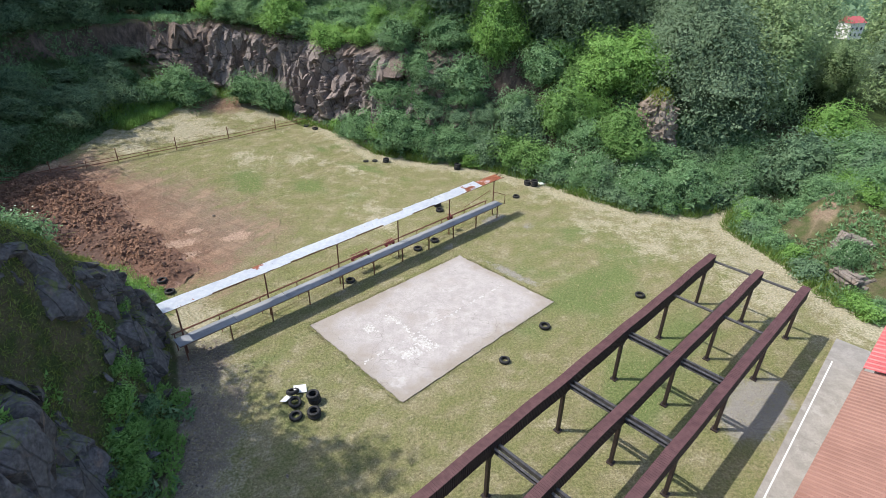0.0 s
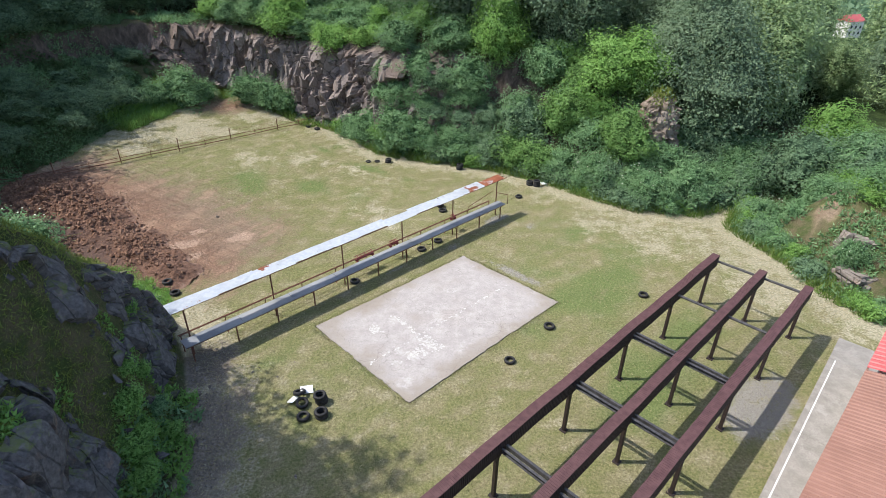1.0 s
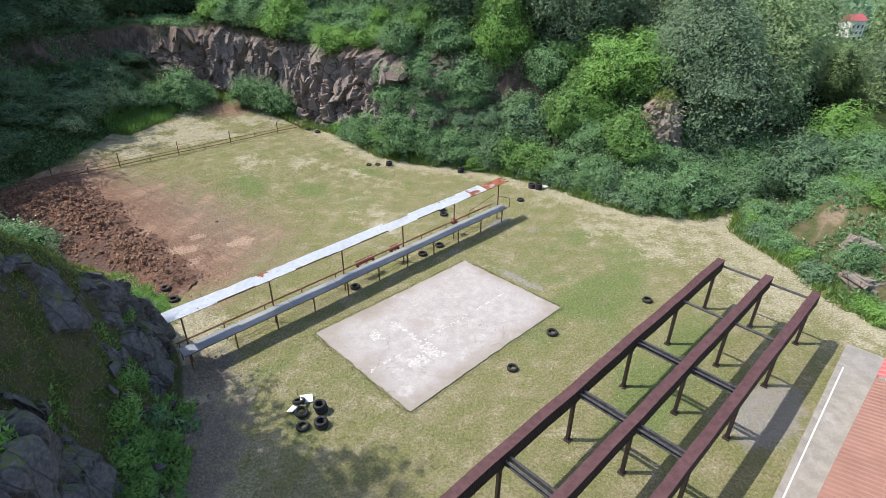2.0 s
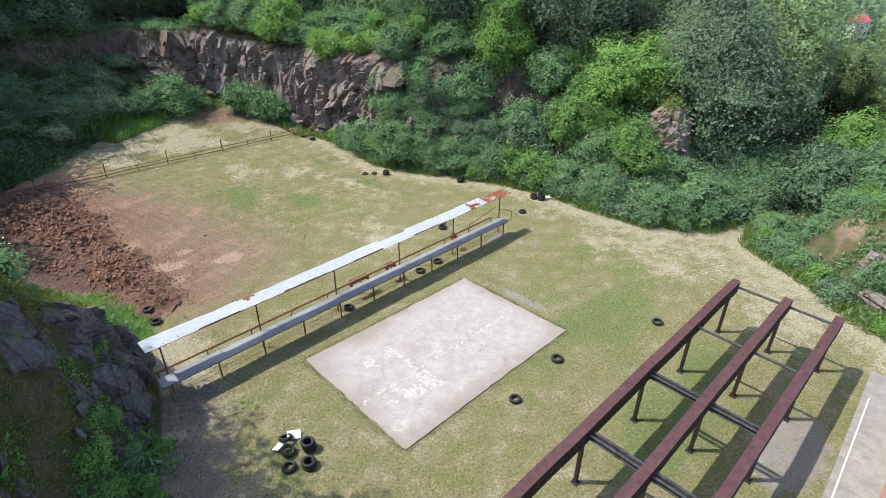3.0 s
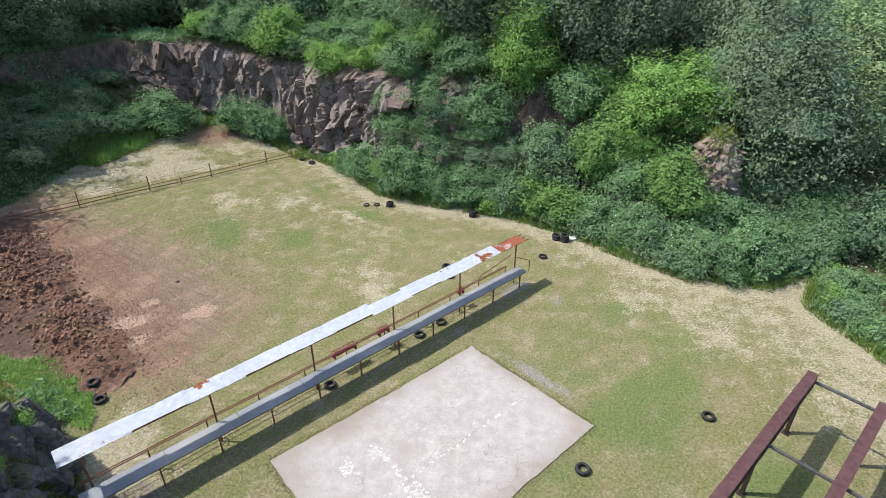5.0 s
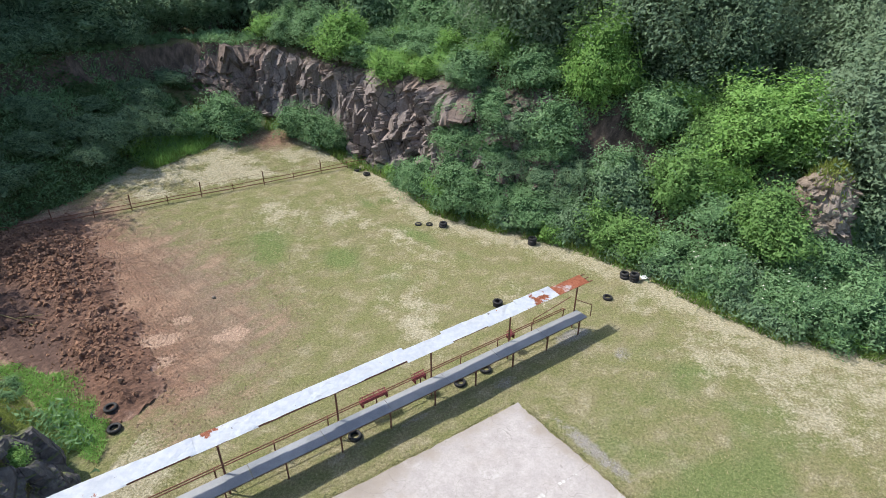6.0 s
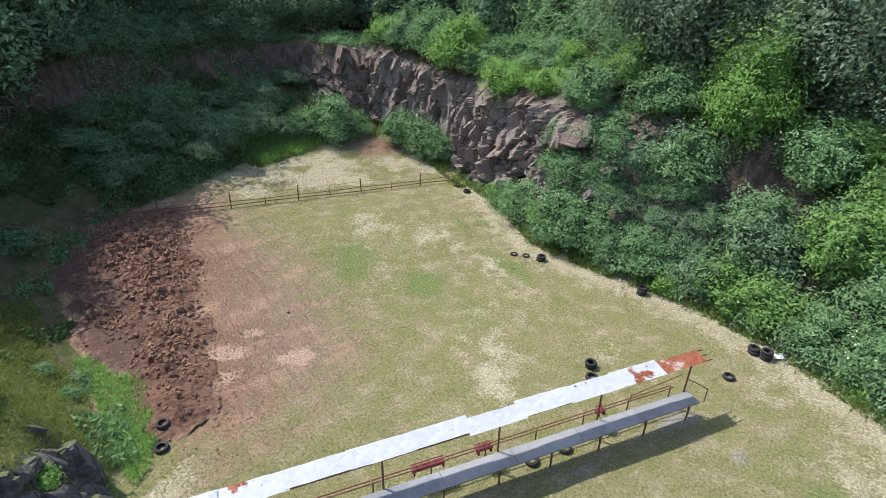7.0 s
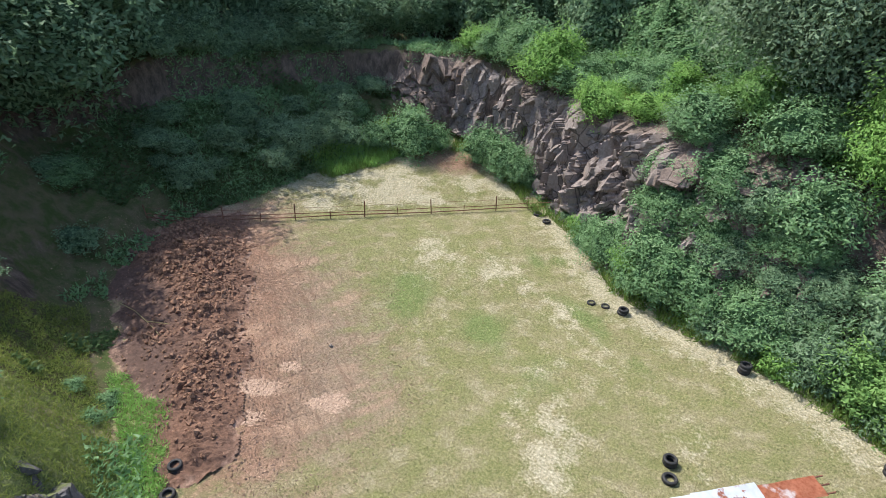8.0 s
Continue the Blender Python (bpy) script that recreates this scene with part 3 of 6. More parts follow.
def sward(x, y):
    """Where the grass is lush, and where it is dry straw."""
    n = (y - x) * 0.7071
    d, hh, ww = foot_of(x, y)
    edge = smoothstep(-4.2, -0.6, d) * smoothstep(0.7, 0.0, d) * (hh > 1) * (x > -13)
    dry = edge * 0.85
    dry = np.maximum(dry, np.clip(0.62 + 1.1 * fractal(x, y, 0.6, 48), 0.05, 1) * smoothstep(44.2, 45.6, n) * (d < 0.5))
    ragged = np.clip(0.62 + 0.9 * fractal(x, y, 0.55, 46), 0, 1.15)
    for cx, cy, rx, ry, turn, k in [(15.5, 29, 3, 4, 0, 0.9), (17.5, 23, 1.6, 4.5, 0, 0.9), (-5, 33.5, 2.4, 4.8, 20, 0.72), (-12.4, 41.5, 0.9, 6.5, 22, 0.8),
                                    (-14.6, 39.5, 4.2, 4.2, 0, 0.5), (-12.5, 33.5, 3.2, 5.0, 40, 0.42), (-4.0, 31.2, 1.5, 3.6, 15, 0.95), (-4.8, 35.2, 1.3, 1.6, 0, 0.8), (-12.2, 41.6, 1.4, 3.0, 30, 0.85), (-15.9, 40.6, 1.8, 2.2, 30, 0.7), (-9.8, 46, 1.8, 3, 0, 0.8), (3, 16, 3, 2, 40, 0.4), (-7, 40, 1.2, 4, 30, 0.4), (7, 35, 3, 1.8, -30, 0.7), (4.6, 13.8, 1.2, 1.2, 0, 0.6)]:
        dry = np.maximum(dry, k * ragged * spot(x, y, cx, cy, rx, ry, turn))
    mown = inside_shape(x, y, [(8.3, 35.5), (7.6, 31.5), (9.0, 27.8), (12.4, 24.6), (13.6, 21.8), (20, 18), (22, 30), (14, 36)], 2.6)
    dry = np.maximum(dry, 0.62 * mown * smoothstep(0.6, -0.2, d) * np.clip(0.75 + 0.7 * fractal(x, y, 0.5, 50), 0.2, 1.1))
    for (ax, ay), (bx, by) in zip(TRACK, TRACK[1:]):
        ux, uy = bx - ax, by - ay
        u = np.clip(((x - ax) * ux + (y - ay) * uy) / (ux * ux + uy * uy), 0, 1)
        off = np.hypot(x - ax - u * ux, y - ay - u * uy)
        dry = np.maximum(dry, 0.72 * ragged * smoothstep(0.5, 0.12, np.abs(off - 0.45)) * (off < 1.2))
    lush = np.zeros_like(x)
    for cx, cy, rx, ry, turn in [(7.2, 25, 4.6, 8.0, -20), (-4.2, 16.6, 3.5, 2.2, 45), (-5.6, 39.6, 1.0, 6, 56), (-9.4, 42.0, 0.7, 4, 45), (-9.2, 36.4, 2.2, 4.5, 50), (-15.0, 36.0, 2.5, 4, 30), (-8.3, 42.5, 1.2, 4.5, 30), (8.5, 16.5, 2.5, 4, -45), (-6.5, 18.6, 3.8, 0.9, 45), (11.5, 20, 1.5, 4, -45), (-16, 23.4, 1.6, 1.2, 30), (-16.5, 20.5, 6.0, 4.0, 30)]:
        lush = np.maximum(lush, spot(x, y, cx, cy, rx, ry, turn))
    return lush * 0.9 * (0.7 + 0.9 * fractal(x, y, 0.5, 44)), dry


def build_ground():
    def axis(lo, hi, step, far):
        fine = np.arange(lo, hi, step)
        grow = np.geomspace(1, far, 34)
        return np.concatenate([lo - grow[::-1], fine, hi - step + grow])
    xs, ys = axis(-42, 27, 0.34, 1900), axis(2, 62, 0.34, 1900)
    gx, gy = np.meshgrid(xs, ys)
    gz = terrain(gx, gy)
    nx, ny = len(xs), len(ys)
    idx = np.arange(nx * ny).reshape(ny, nx)
    faces = np.stack([idx[:-1, :-1], idx[:-1, 1:], idx[1:, 1:], idx[1:, :-1]], -1).reshape(-1, 4)
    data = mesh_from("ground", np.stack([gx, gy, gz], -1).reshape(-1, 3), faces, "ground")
    data.polygons.foreach_set("use_smooth", [True] * len(faces))
    x, y = gx.ravel(), gy.ravel()
    n = (y - x) * 0.7071
    d, hh, ww = foot_of(x, y)
    masks = {}
    masks["dirt"] = inside_shape(x, y, SCRAPED, 5.5) + 1.2 * spot(x, y, -20.9, 50.4, 2.9, 2.0, 20)
    bank_cut = spot(x, y, 22.2, 28.6, 1.8, 0.9, 50) * np.clip(0.55 + 1.3 * fractal(x, y, 0.8, 53), 0, 1)
    masks["dirt"] = np.maximum(masks["dirt"], 1.3 * bank_cut)
    masks["ruddy"] = 1.7 * inside_shape(x, y, HEAP, 13.0) + 0.9 * spot(x, y, -20.9, 50.4, 2.9, 2.0, 20)
    masks["pale"] = np.zeros_like(x)
    for cx, cy, rx, ry, turn in ((-15.6, 27.6, 1.7, 0.7, 25), (-14.6, 26.2, 1.0, 0.6, 30), (-15.4, 29.2, 0.8, 0.5, 20), (-12.6, 28.6, 1.2, 0.8, 40)):
        masks["pale"] = np.maximum(masks["pale"], 0.9 * spot(x, y, cx, cy, rx, ry, turn))
    masks["lush"], masks["dry"] = sward(x, y)
    gravel = 0.62 * spot(x, y, 4.9, 30.2, 2.4, 1.5, 40) * np.clip(0.7 + fractal(x, y, 0.9, 49), 0.2, 1)
    for cx, cy, rx, ry, turn, k in [(12.6, 15.3, 1.4, 3.0, -45, 1.0), (3.75, 24.95, 3.3, 0.5, -43, 0.75), (0.4, 27.8, 1.2, 0.6, 45, 0.6), (-4, 24, 7.5, 0.35, 45, 0.45), (3.2, 31.5, 1.6, 0.6, 45, 0.8), (-2.2, 14.6, 0.6, 0.6, 0, 0.5)]:
        gravel = np.maximum(gravel, k * spot(x, y, cx, cy, rx, ry, turn))
    masks["gravel"] = gravel
    masks["path"] = np.maximum(0.8 * spot(x, y, -8.7, 13.2, 2.0, 5.5, 8), 1.0 * spot(x, y, -10.3, 17.2, 1.8, 1.9))
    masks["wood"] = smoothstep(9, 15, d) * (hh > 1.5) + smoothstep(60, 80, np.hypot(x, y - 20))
    masks["wild"] = smoothstep(-0.4, 0.6, d) * (1 - np.clip(1.1 * bank_cut, 0, 1)) * (1 - np.clip(1.8 * np.maximum(spot(x, y, -16.5, 20.5, 5.5, 3.6, 30), spot(x, y, -15.6, 17.0, 2.6, 3.2, 0)), 0, 1))
    masks["path"] = np.maximum(masks["path"], np.clip(0.8 + 0.9 * fractal(x, y, 0.9, 47), 0.3, 1) * spot(x, y, 22.3, 25.2, 1.9, 1.3, 40))
    slope = np.gradient(gz, axis=0) / np.gradient(gy, axis=0), np.gradient(gz, axis=1) / np.gradient(gx, axis=1)
    masks["scarp"] = smoothstep(0.9, 1.8, np.hypot(*slope)).ravel() * (1 - 0.75 * (y < 22.5) * (x < 0))
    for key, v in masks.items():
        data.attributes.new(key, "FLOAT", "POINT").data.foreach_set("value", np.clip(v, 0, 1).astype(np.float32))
    return tagged(new("ground", data), "quarry floor of patchy mown grass, straw and bare earth", "ground", kind="structure")


build_ground()


# ---- rock faces ----
def foot_run(points, step):
    """Places along a run of the foot line, with the outward direction, height and width at each."""
    pts = np.array(points, float)
    seg = np.hypot(*np.diff(pts[:, :2], axis=0).T)
    s = np.r_[0, np.cumsum(seg)]
    at = np.arange(0, s[-1], step)
    rows = np.stack([np.interp(at, s, pts[:, k]) for k in range(4)], 1)
    tan = np.gradient(rows[:, :2], axis=0)
    tan /= np.linalg.norm(tan, axis=1, keepdims=True)
    out = np.stack([-tan[:, 1], tan[:, 0]], 1)
    for _ in range(12):
        out[1:-1] = (out[:-2] + out[1:-1] * 2 + out[2:]) / 4
    return rows, out / np.linalg.norm(out, axis=1, keepdims=True)


def facets(p, seed, size, depth, tilt, crack=0.0, tall=0.55):
    """Broken rock: each point goes with the nearest of many seeds, each with an offset and a lean of its own."""
    r = np.random.default_rng(seed)
    lo, hi = p.min(0), p.max(0)
    count = int(np.prod((hi - lo) / size + 1) * 0.9)
    seeds = lo + r.random((count, 3)) * (hi - lo)
    offs, lean = r.random(count) ** 1.5 * depth, r.normal(0, tilt, (count, 3))
    shift = np.empty(len(p))
    for k in range(0, len(p), 4000):
        q = p[k:k + 4000]
        away = ((q[:, None] - seeds[None]) ** 2 * np.array([1, 1, tall])).sum(-1)
        near = away.argmin(1)
        shift[k:k + 4000] = offs[near] + ((q - seeds[near]) * lean[near]).sum(-1)
        if crack:
            two = np.sqrt(np.partition(away, 1, axis=1)[:, :2])
            shift[k:k + 4000] -= crack * np.clip(1 - (two[:, 1] - two[:, 0]) / 0.14, 0, 1)
    return shift


def rock_face(name, label, points, material, seed, size=0.9, depth=0.55, tilt=0.45, step=0.16, lo=0.05, hi=1.05, lift=0.12, crack=0.0, gully=None, tall=0.55, earthy=None, most=1.6):
    rows, out = foot_run(points, step)
    u = np.linspace(lo, hi, 400)
    h0 = rows[:, 2].mean()
    arc = np.r_[0, np.cumsum(np.hypot(np.diff(u) * rows[:, 3].mean(), np.diff(rise(u)) * h0))]
    u = np.interp(np.arange(0, arc[-1], step), arc, u)
    d = rows[:, 3:4] * u[None]
    x, y = rows[:, 0:1] + out[:, 0:1] * d, rows[:, 1:2] + out[:, 1:2] * d
    z = terrain(x, y)
    p = np.stack([x, y, z], -1)
    nor = np.cross(np.gradient(p, axis=1), np.gradient(p, axis=0))
    nor /= np.linalg.norm(nor, axis=2, keepdims=True) + 1e-9
    nor *= np.where((nor[..., :2] * out[:, None]).sum(-1, keepdims=True) > 0, -1, 1)
    nor[..., 2] *= 0.4
    flat = p.reshape(-1, 3)
    big = facets(flat, seed, size * 2.2, depth * 1.3, tilt * 0.7, crack * 1.5, tall)
    small = facets(flat, seed + 1, size, depth * 0.6, tilt, crack, tall)
    fade = (smoothstep(0, 0.12, np.linspace(0, 1, p.shape[1]))[None] * smoothstep(0, 0.18, 1 - np.linspace(0, 1, p.shape[1]))[None]
            * smoothstep(0, 0.08, np.linspace(0, 1, p.shape[0]))[:, None] * smoothstep(0, 0.08, 1 - np.linspace(0, 1, p.shape[0]))[:, None])
    if gully:
        fade = fade * (1 - gully(x, y, u[None] + 0 * x))
    shift = (big + small + lift).reshape(p.shape[:2]) * fade - 0.35 * (1 - fade)
    p = p + nor * np.clip(shift, -0.6, most)[..., None]
    a, b = p.shape[:2]
    idx = np.arange(a * b).reshape(a, b)
    faces = np.stack([idx[:-1, :-1], idx[1:, :-1], idx[1:, 1:], idx[:-1, 1:]], -1).reshape(-1, 4)
    data = mesh_from(name, p.reshape(-1, 3), faces, material)
    if earthy:
        data.attributes.new("earthy", "FLOAT", "POINT").data.foreach_set("value", earthy(x, y, u[None] + 0 * x).ravel().astype(np.float32))
    return tagged(new(name, data), label, "rock face", kind="structure")


def foot_slice(a, b):
    return [tuple(r) for r in FOOT[a:b]]


def topsoil(x, y, u):
    """Where earth covers the northern face: under its rim, and more towards the east."""
    return np.clip(smoothstep(0.6, 0.95, u + 0.25 * fractal(x, y, 0.6, 37)) + smoothstep(-6.5, -0.5, x + 2.5 * fractal(x, y, 0.4, 38)) + smoothstep(-20.5, -24.0, x + 1.5 * fractal(x, y, 0.4, 39)), 0, 1)


rock_face("rock_face_northwest", "violet grey quarry face split into upright columns", foot_slice(14, 19), "rock", 45, 0.75, 0.4, 0.26, step=0.11, tall=0.06, earthy=topsoil)
FACE_N = rock_face("rock_face_north", "violet grey broken quarry face with angular blocks", foot_slice(17, 23), "rock", 41, 0.8, 0.5, 0.50, step=0.11, tall=0.35, earthy=topsoil)


def spur_gully(x, y, u):
    """The grassy cut between the lower boulders and the upper slab of the spur."""
    low = smoothstep(10.6, 11.6, y) * (1 - smoothstep(14.0, 15.2, y)) * (1 - smoothstep(0.45, 0.65, u + 0.15 * fractal(x, y, 0.7, 33)))
    ledge = 0.9 * np.clip(spot(x, y, -12.6, 11.6, 1.6, 0.8, 60) * 2, 0, 1)
    return np.clip(np.maximum(low, ledge), 0, 1)


FACE_W = rock_face("rock_face_west", "dark mossy rock spur beside the firing line", foot_slice(1, 7), "dark_rock", 51, 0.8, 0.38, 0.36, step=0.09, lo=0.12, hi=0.98, lift=-0.05, most=0.55, crack=0.05, tall=0.25, gully=spur_gully)


def rock_meshes(material, seed, kinds=14):
    """A set of angular broken stones, about a metre long."""
    r = np.random.default_rng(seed)
    made = []
    for k in range(kinds):
        bm = bmesh.new()
        stretch = np.array([1.0, 0.55 + 0.4 * r.random(), 0.35 + 0.35 * r.random()])
        for q in r.normal(0, 1, (9, 3)):
            bm.verts.new(q / np.linalg.norm(q) * 0.5 * stretch * (0.8 + 0.3 * r.random()))
        hull = bmesh.ops.convex_hull(bm, input=bm.verts[:])
        loose = [v for v in bm.verts if not v.link_faces]
        bmesh.ops.delete(bm, geom=loose, context="VERTS")
        bmesh.ops.dissolve_limit(bm, angle_limit=radians(22), verts=bm.verts[:], edges=bm.edges[:])
        data = bpy.data.meshes.new("rock")
        bm.to_mesh(data)
        bm.free()
        data.materials.append(MAT[material])
        made.append(data)
    return made


def rocks_on(face, a, b, count, material, seed, lo, hi, big, proud=0.12, skip=None):
    """Blocks lodged in a face, children of it."""
    r = np.random.default_rng(seed)
    kinds = rock_meshes(material, seed)
    rows, out = foot_run(foot_slice(a, b), 0.1)
    made = 0
    while made < count:
        i = r.integers(len(rows))
        u = lo + (hi - lo) * r.random()
        d = rows[i, 3] * u
        x, y = rows[i, :2] + out[i] * d
        if skip and skip(x, y):
            continue
        z = ground_at(x, y)
        ob = new("rock", kinds[r.integers(len(kinds))])
        size = big * (0.35 + 0.65 * r.random() ** 2)
        ob.matrix_basis = pose(x - out[i, 0] * (0.35 + proud), y - out[i, 1] * (0.35 + proud), z + 0.05, *(r.random(3) * (50, 50, 360) - (25, 25, 0))) @ Matrix.Diagonal((size, size * 0.9, size * (1.1 + 0.6 * r.random()), 1))
        ob.parent = face
        made += 1


rocks_on(FACE_N, 17, 21, 70, "rock", 61, 0.05, 0.6, 1.5, 0.02)
rocks_on(FACE_N, 17, 23, 90, "rock", 64, 0.05, 0.75, 0.55, 0.1)
rocks_on(FACE_W, 1, 7, 26, "dark_rock", 62, 0.1, 0.5, 0.8, -0.15)


# ---- vegetation ----
def leaves(n):
    return np.arange(n * 3).reshape(n, 3)


def limbs(r, height, spread, trunk, forks=5, start=0.35):
    bm = bmesh.new()
    bend = [Vector((0, 0, -0.3))]
    for k in range(1, 5):
        bend.append(Vector((r.normal(0, 0.03 * height), r.normal(0, 0.03 * height), height * k / 4 * 0.9)))
    for k, (a, b) in enumerate(zip(bend, bend[1:])):
        rod(bm, a, b, trunk * (1 - 0.2 * k), 7, trunk * (0.8 - 0.2 * k))
    for k in range(forks):
        f = start + (0.9 - start) * k / forks
        i = min(int(f * 4), 3)
        root = bend[i].lerp(bend[i + 1], f * 4 - i)
        turn = k * 2.4 + r.random()
        tip = root + Vector((math.cos(turn) * spread, math.sin(turn) * spread, height * 0.14 + r.random() * 0.1 * height))
        rod(bm, root, tip, trunk * 0.4, 5, trunk * 0.12)
    return bm


PLANTS = {}


def swell(r, w):
    """How far an uneven crown reaches in each direction w, about 1: broad lobes, boughs and sprays."""
    total = np.ones(len(w))
    for pitch, amount in ((2.0, 0.20), (4.5, 0.17), (9.0, 0.12), (17.0, 0.07)):
        k, turn = r.normal(0, pitch, (14, 3)), r.random(14) * 6.28
        total += amount * np.sin(w @ k.T + turn).sum(1) / 2.6
    return total


def bushy(kind, name, label, category, leaf, seed, radius, height, count, size, trunk, base=0.0, slim=0.5, core=0.72, depth=0.28):
    """One prototype with a closed, uneven crown down to the ground: trunk, leaves, and a darker inside."""
    r = np.random.default_rng(seed)
    root = thing(name, label, category)
    mid, half = height * (0.5 + base / 2), height * (1 - base) / 2
    shape = np.array([radius, radius, half]) * 0.92
    w = r.normal(0, 1, (count, 3))
    w[:, 2] = np.where(w[:, 2] < 0, w[:, 2] * 0.6, w[:, 2])
    w /= np.linalg.norm(w, axis=1, keepdims=True)
    state = int(r.integers(1 << 30))
    reach = swell(np.random.default_rng(state), w)
    at = w * (reach * (1.04 - depth * r.random(count) ** 1.6))[:, None] * shape + (0, 0, mid)
    at += r.normal(0, 0.05 * radius, at.shape)
    nor = 0.6 * w + r.normal(0, 0.42, (count, 3)) + (-0.1, 0, 0.4)
    nor /= np.linalg.norm(nor, axis=1, keepdims=True)
    side = np.cross(nor, r.normal(0, 1, (count, 3)))
    side /= np.linalg.norm(side, axis=1, keepdims=True) + 1e-9
    along = np.cross(nor, side)
    s = size * (0.55 + 0.9 * r.random(count))[:, None]
    verts = np.stack([at - along * s * 0.5 + side * s * slim * 0.5, at + along * s * 0.5, at - along * s * 0.5 - side * s * slim * 0.5], 1).reshape(-1, 3)
    part("trunk", limbs(r, height * 0.8, radius * 0.6, trunk), "bark", root)
    part("crown", mesh_from("crown", verts, leaves(count), leaf), leaf, root)
    # solid inner mass, whose colour carries the shade between the leaves
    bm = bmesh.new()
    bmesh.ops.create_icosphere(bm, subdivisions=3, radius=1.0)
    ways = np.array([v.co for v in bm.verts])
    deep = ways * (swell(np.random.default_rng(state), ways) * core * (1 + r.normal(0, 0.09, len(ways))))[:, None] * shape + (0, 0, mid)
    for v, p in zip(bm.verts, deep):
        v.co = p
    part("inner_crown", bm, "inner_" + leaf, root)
    PLANTS.setdefault(kind, []).append(root)
    return root


def shrubs_and_trees():
    looks = {"mid": "mid-green leafy shrub on the quarry slope", "deep": "dark green dense shrub on the quarry slope", "bright": "bright green leafy shrub on the quarry slope", "olive": "yellowish green shrub on the quarry slope"}
    for k, leaf in enumerate(["mid", "mid", "deep", "bright", "deep", "olive"]):
        bushy("shrub", "shrub", looks[leaf], "shrub", leaf, 100 + k, 2.15, 3.5, 4600, 0.18, 0.05, base=-0.1)
    for k in range(2):
        root = bushy("elder", "elder_shrub", "green elder shrub with flat white blossoms", "shrub", "mid", 120 + k, 2.0, 3.4, 4500, 0.155, 0.05, base=-0.1)
        r = np.random.default_rng(130 + k)
        way = r.normal(0, 1, (26, 3))
        way[:, 2] = np.abs(way[:, 2]) + 0.1
        way /= np.linalg.norm(way, axis=1, keepdims=True)
        bm = bmesh.new()
        for w in way:
            at = Vector(w * (2.05, 2.05, 1.75)) + Vector((0, 0, 1.55))
            bmesh.ops.create_cone(bm, cap_ends=True, segments=6, radius1=0.02, radius2=0.05, depth=0.03, matrix=Matrix.Translation(at) @ Euler(r.normal(0, 0.35, 3)).to_matrix().to_4x4())
        part("blossom", bm, "blossom", root, "creamy white flat blossoms")
    for k, leaf in enumerate(["mid", "deep", "bright", "deep"]):
        bushy("bush", "bush", looks[leaf].replace("shrub", "bush"), "bush", leaf, 150 + k, 1.1, 1.6, 1700, 0.145, 0.03, base=-0.1)
    for k, leaf in enumerate(["bright", "bright", "mid", "olive"]):
        bushy("broadleaf", "broadleaf_tree", ["bright green rounded broadleaf tree", "bright green rounded broadleaf tree", "green broadleaf tree with a dense crown", "yellowish green broadleaf tree"][k],
              "tree", leaf, 200 + k, 2.5, 6.2, 6500, 0.24, 0.16, base=0.05, core=0.66, depth=0.36)
    for k in range(2):
        bushy("dome", "broadleaf_tree", "single bright green dome-shaped tree", "tree", "bright", 240 + k, 2.6, 4.9, 9000, 0.17, 0.14, base=-0.05)
    for k in range(2):
        bushy("deepwood", "broadleaf_tree", "dark green broadleaf tree at the wood's edge", "tree", "deep", 260 + k, 2.8, 8.8, 6500, 0.30, 0.2, base=0.04, core=0.64, depth=0.38)
    bushy("backwood", "broadleaf_tree", "dark green tree deep in the wood", "tree", "deep", 280, 2.9, 9.8, 2600, 0.36, 0.2, base=-0.08)
    for k in range(3):
        bushy("pine", "pine_tree", "grey-green pine tree with a soft uneven crown", "tree", "needle", 300 + k, 2.8, 8.8, 13000, 0.145, 0.13, base=0.02, slim=0.55, core=0.62, depth=0.36)
    for k in range(2):
        bushy("birch", "birch_tree", "pale green birch tree with drooping twigs", "tree", "birch", 330 + k, 2.4, 8.6, 7200, 0.225, 0.14, base=0.02, slim=0.5, core=0.62, depth=0.36)


shrubs_and_trees()
USED = set()


def grow(kind, which, x, y, scale=1.0, tall=1.0, sink=0.1, label="", group="", turn=None):
    pool = PLANTS[kind]
    proto = pool[which % len(pool)]
    m = pose(x, y, ground_at(x, y) - sink * scale, 0, 0, rng.random() * 360 if turn is None else turn) @ Matrix.Diagonal((scale, scale, scale * tall, 1))
    if proto.name in USED:
        ob = copy_thing(proto, m)
    else:
        ob = proto
        ob.matrix_basis = m
        USED.add(proto.name)
    return tagged(ob, label, group=group)


def along_foot(a, b, spacing, dmin, dmax, jitter=0.4, rim=False):
    """Places strewn outside a run of the foot line, row by row; with rim, counted from the rim."""
    places = []
    rows, out = foot_run(foot_slice(a, b), 0.5)
    d = dmin
    while d <= dmax:
        k = rng.random() * spacing
        while k < len(rows) * 0.5:
            i = int(k / 0.5)
            dd = d + rng.normal(0, jitter) + (rows[i, 3] if rim else 0)
            places.append((rows[i, 0] + out[i, 0] * dd + rng.normal(0, jitter * 0.5), rows[i, 1] + out[i, 1] * dd + rng.normal(0, jitter * 0.5), d))
            k += spacing * (0.75 + 0.5 * rng.random())
        d += spacing * 0.95
    return places


